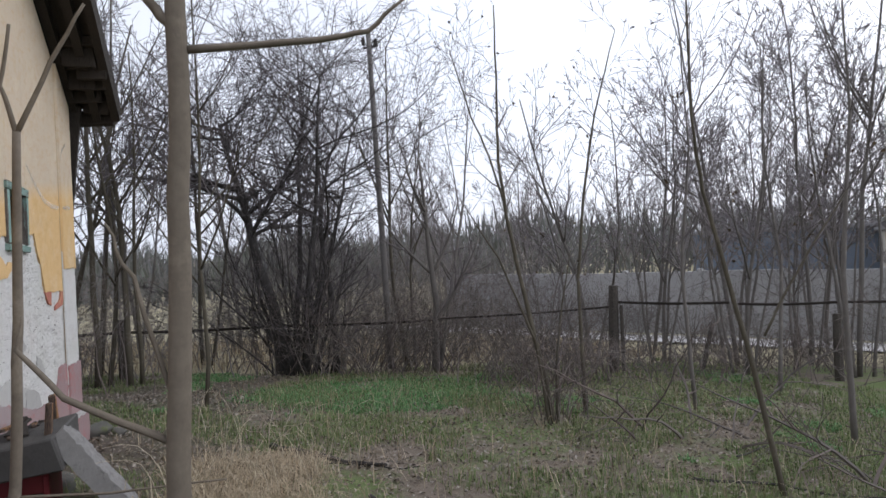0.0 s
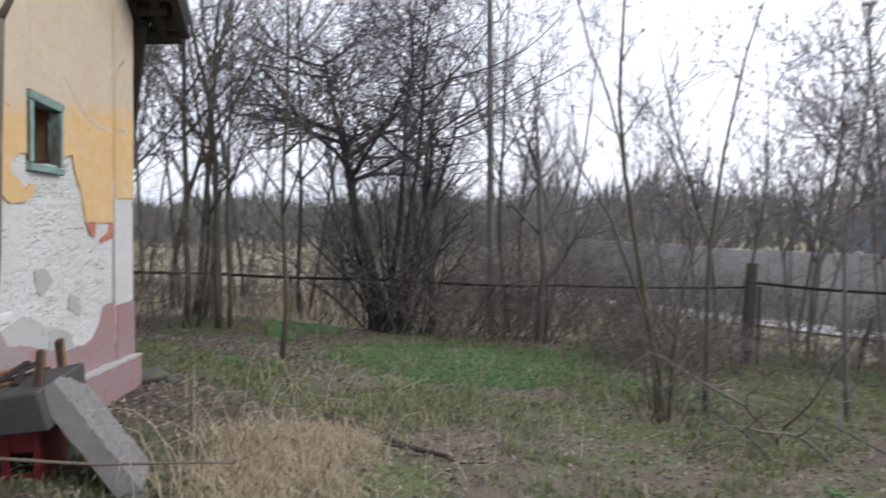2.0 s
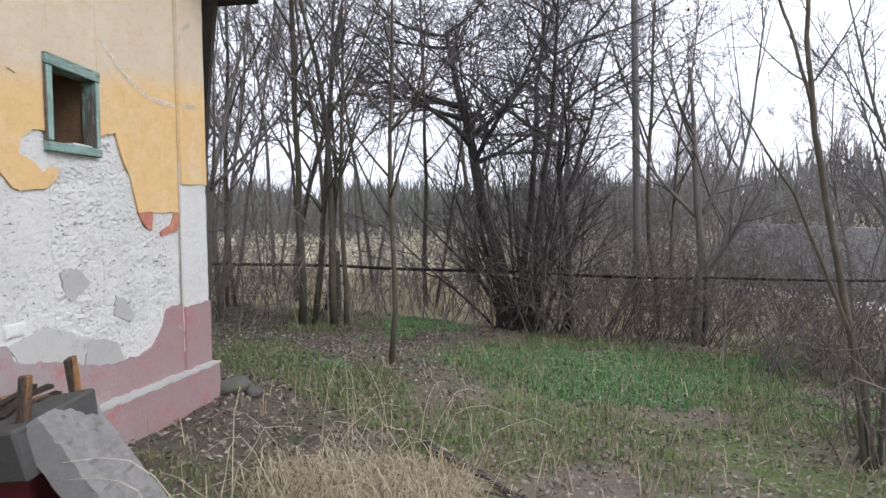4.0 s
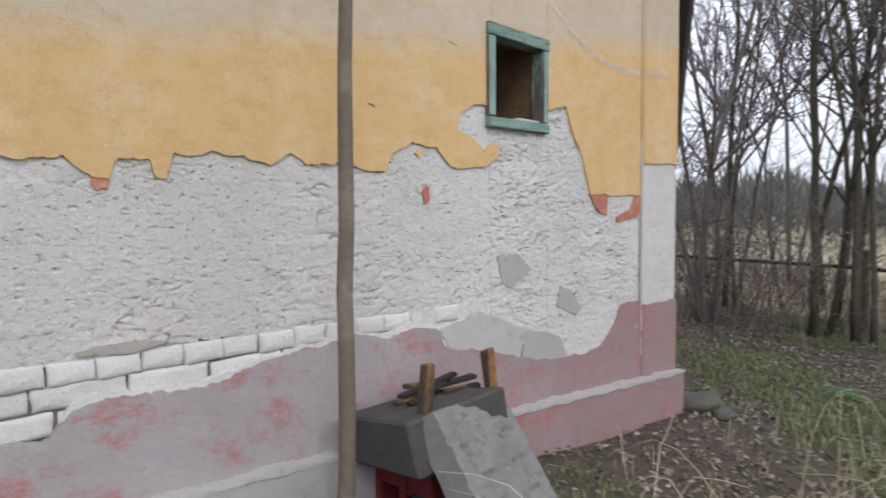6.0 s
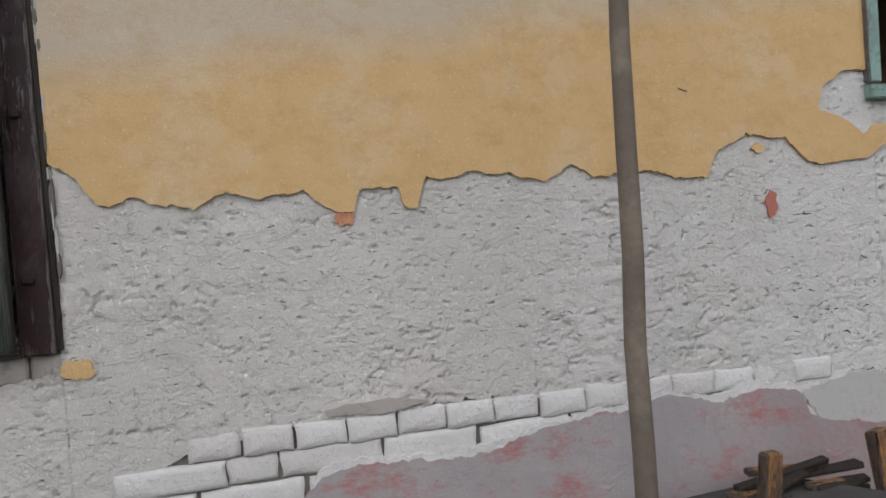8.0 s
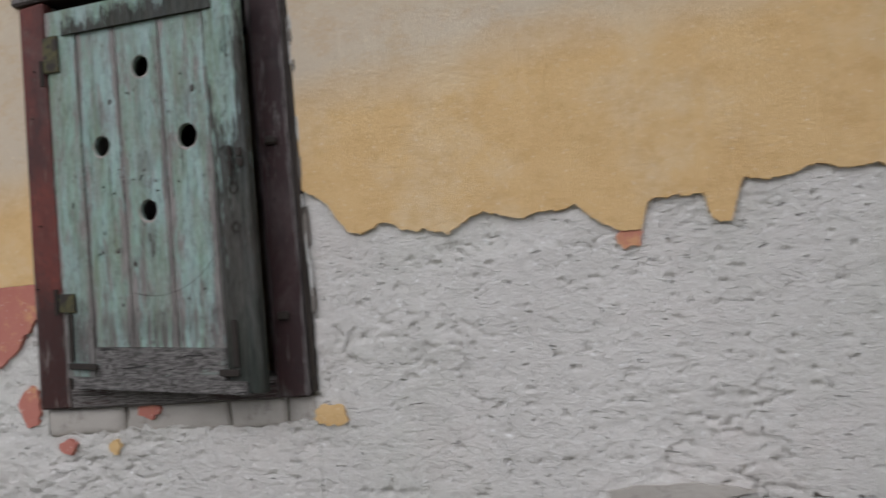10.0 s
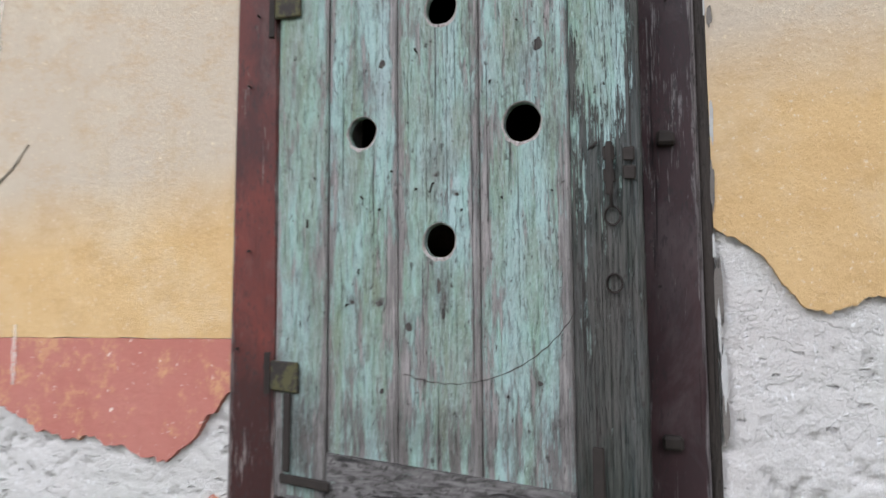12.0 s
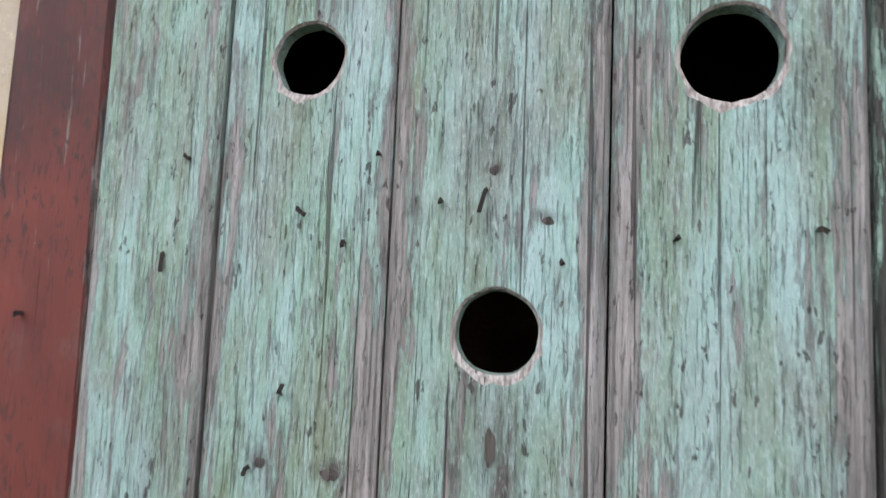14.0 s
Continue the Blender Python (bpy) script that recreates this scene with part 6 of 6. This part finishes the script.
# blue greyed down, with the distance haze mixed into the colour
BLUE = material("hazed_blue_sheet", 0.7)
_n = Nodes(BLUE)
_n.done(_n.mix(_n.noise(1.5, 6), (0.13, 0.16, 0.21), (0.18, 0.21, 0.265)))
PALE = cement("pale_house_wall", (0.40, 0.38, 0.35), (0.52, 0.50, 0.47))
GREY_ROOF = cement("grey_roof_sheet", (0.20, 0.20, 0.21), (0.30, 0.30, 0.31))
for x, y, w, h, turn, mm, lab in ((27, 30, 9, 2.6, -30, BLUE, "blue sheet-metal shed beyond the concrete fence"), (31, 24, 6, 2.4, -40, PALE, "pale low house beyond the concrete fence"), (36, 21, 10, 2.7, -45, BLUE, "blue sheet-metal shed beyond the concrete fence")):
    b = thing("shed", lab, "building")
    m = pose(x, y, -0.55, 0, 0, turn)
    part("wall", boxed((-w / 2, -2, 0), (w / 2, 2, h), 0.02, m), mm, b)
    part("roof", boxed((-w / 2 - 0.2, -2.3, h + 0.002), (w / 2 + 0.2, 2.3, h + 0.18), 0.03, m), GREY_ROOF, b)

# ---- what grows and lies on the ground ----
rng = np.random.default_rng(3)


def allowed(x, y):
    return not (x < 0.12 and y < 4.95)


def blades(count, region, height, width, mat, name, label, lean=0.5, keep=None, category="grass"):
    verts, faces = [], []
    tries = 0
    while len(faces) < count * 2 and tries < count * 6:
        tries += 1
        x, y = rng.uniform(region[0], region[1]), rng.uniform(region[2], region[3])
        if not allowed(x, y) or (keep and not keep(x, y)):
            continue
        z = ground_z(x, y) - 0.004
        g = rng.uniform(0, 6.283)
        L = height * rng.uniform(0.4, 1.3)
        ox, oy = math.cos(g), math.sin(g)
        t = lean * rng.uniform(0.2, 1.6)
        w = width * rng.uniform(0.6, 1.4)
        i = len(verts)
        mx, my, mz = x + ox * L * 0.35 * t, y + oy * L * 0.35 * t, z + L * 0.62
        tx, ty, tz = x + ox * L * t, y + oy * L * t, z + L * max(0.15, 1.0 - 0.45 * t)
        verts += [(x - oy * w, y + ox * w, z), (x + oy * w, y - ox * w, z), (mx + oy * w * 0.7, my - ox * w * 0.7, mz), (mx - oy * w * 0.7, my + ox * w * 0.7, mz), (tx, ty, tz)]
        faces += [(i, i + 1, i + 2, i + 3), (i + 3, i + 2, i + 4)]
    return tagged(mesh_object(name, (verts, faces), mat), label, category, kind="stuff")


GRASS = scattered("short_grass", [(0.085, 0.13, 0.042), (0.15, 0.205, 0.075), (0.23, 0.265, 0.125), (0.12, 0.165, 0.065), (0.32, 0.285, 0.18)])
LUSH = scattered("lush_moss_green", [(0.07, 0.165, 0.055), (0.135, 0.285, 0.105), (0.11, 0.215, 0.08), (0.20, 0.34, 0.15), (0.22, 0.23, 0.13)])
STRAW = scattered("dry_straw", [(0.32, 0.255, 0.165), (0.52, 0.43, 0.30), (0.36, 0.29, 0.195), (0.17, 0.13, 0.09), (0.60, 0.51, 0.37)])
LITTER = scattered("fallen_leaves", [(0.06, 0.048, 0.039), (0.18, 0.142, 0.106), (0.30, 0.258, 0.208), (0.12, 0.092, 0.068), (0.36, 0.325, 0.28), (0.055, 0.044, 0.037)])
patchy = lambda x, y: fractal(x * 0.7, y * 0.7, 8) + 0.25 * fractal(x * 3, y * 3, 1) + 0.09 * min(2.0, max(-2.0, x - 2.8)) > 0.0
blades(105000, (-2.5, 9.5, -3.6, 10.2), 0.085, 0.0035, GRASS, "grass", "short patchy winter grass", 0.6, patchy)
green_spot = lambda x, y: ((x - 3.0) / 1.6) ** 2 + ((y - 7.3) / 1.2) ** 2 + 0.9 * fractal(x * 1.3, y * 1.3, 2) + rng.normal(0, 0.35) < 0.9 or (x > 0.2 and (y > 6.0 or x > 4.5) and fractal(x * 0.9, y * 0.9, 12) > 0.34)
blades(42000, (0.0, 8.5, 3.0, 10.0), 0.06, 0.005, LUSH, "green_growth", "bright green low growth on the yard", 0.7, green_spot)
straw_spot = lambda x, y: ((x - 1.5) / 0.5) ** 2 + ((y - 3.15) / 0.95) ** 2 + 1.1 * fractal(x * 1.8, y * 1.8, 4) + rng.normal(0, 0.3) < 0.8
blades(7000, (0.6, 2.6, 1.6, 4.6), 0.16, 0.0024, STRAW, "dry_grass", "flattened dry straw-coloured grass by the heap", 1.7, straw_spot, "dry grass")
blades(1600, (0.3, 1.25, 1.7, 3.5), 0.075, 0.003, GRASS, "weeds", "low weeds on the dark soil by the heap", 0.8, None, "weeds")
blades(2200, (0.3, 7.0, 1.0, 9.6), 0.22, 0.0025, STRAW, "dry_stalks", "scattered dry grass stalks", 0.8, None, "dry grass")
blades(13000, (-6.0, 9.0, 10.4, 17.0), 0.22, 0.006, STRAW, "field_grass", "pale dry field grass past the fence", 0.6, lambda x, y: (Vector((x, y)) - WALL_A).dot(WALL_N) > 2.3, "dry grass")

verts, faces = [], []
for _ in range(88000):
    x, y = rng.uniform(-2.0, 8.5), rng.uniform(-3.6, 9.8)
    if not allowed(x, y) or (x < 1.1 and y < 3.4 and rng.uniform() < 0.6):
        continue
    z = ground_z(x, y) + rng.uniform(0.004, 0.03)
    g, s = rng.uniform(0, 6.283), rng.uniform(0.008, 0.024)
    a = Vector((math.cos(g), math.sin(g), rng.normal(0, 0.35))) * s
    b = Vector((-math.sin(g), math.cos(g), rng.normal(0, 0.35))) * s * 0.6
    c = Vector((0, 0, s * rng.uniform(0.0, 0.5)))
    p = Vector((x, y, z))
    i = len(verts)
    verts += [p - a, p - b + c, p + a, p + b + c]
    faces += [(i, i + 1, i + 2), (i, i + 2, i + 3)]
tagged(mesh_object("leaf_litter", (verts, faces), LITTER), "fallen brown leaves scattered over the grass", "leaves", kind="stuff")

stick_rng = random.Random(9)
for k, (x, y, L, g, r) in enumerate(((1.65, 4.42, 1.35, -56, 0.030), (2.1, 3.7, 0.8, -20, 0.009), (2.3, 2.6, 0.9, -70, 0.014), (3.2, 2.3, 1.1, -25, 0.010), (4.6, 2.5, 1.2, -30, 0.011), (1.0, 3.5, 0.7, 30, 0.007), (5.3, 3.0, 1.4, 5, 0.009), (3.1, 4.6, 0.6, 60, 0.008))):
    st, p, v = [], Vector((x, y, ground_z(x, y) + 0.03)), Vector((math.cos(radians(g)), math.sin(radians(g)), 0))
    for i in range(9):
        st.append((p.copy(), r * (1 - 0.06 * i)))
        v = (v + Vector((stick_rng.gauss(0, 0.10), stick_rng.gauss(0, 0.10), 0))).normalized()
        p = p + v * L / 8
        p.z = ground_z(p.x, p.y) + 0.03 + 0.02 * math.sin(i)
    tagged(mesh_object("fallen_branch", tubes([st], 7), BARK_DARK), "fallen dark branch lying in the leaf litter", "branch", "fallen branches")

# tall dead stalks bent over the straw
stalk_rng = random.Random(23)
stalks = []
for k in range(46):
    x, y = max(1.05, 1.45 + stalk_rng.gauss(0, 0.4)), 3.3 + stalk_rng.gauss(0, 0.75)
    g, L = stalk_rng.uniform(0, 6.283), stalk_rng.uniform(0.25, 0.6)
    z = ground_z(x, y) - 0.02
    stalks.append([(Vector((x + math.cos(g) * L * 0.75 * (i / 6) ** 1.7, y + math.sin(g) * L * 0.75 * (i / 6) ** 1.7, z + L * math.sin(i / 6 * stalk_rng.uniform(1.6, 2.2)))), 0.0028 - 0.0003 * i) for i in range(7)])
tagged(mesh_object("bent_stalks", tubes(stalks, 4), scattered("bleached_stalks", [(0.42, 0.36, 0.26), (0.55, 0.49, 0.38), (0.34, 0.28, 0.19)])), "tall bleached dead stalks bent over dry grass", "dry grass", kind="stuff")
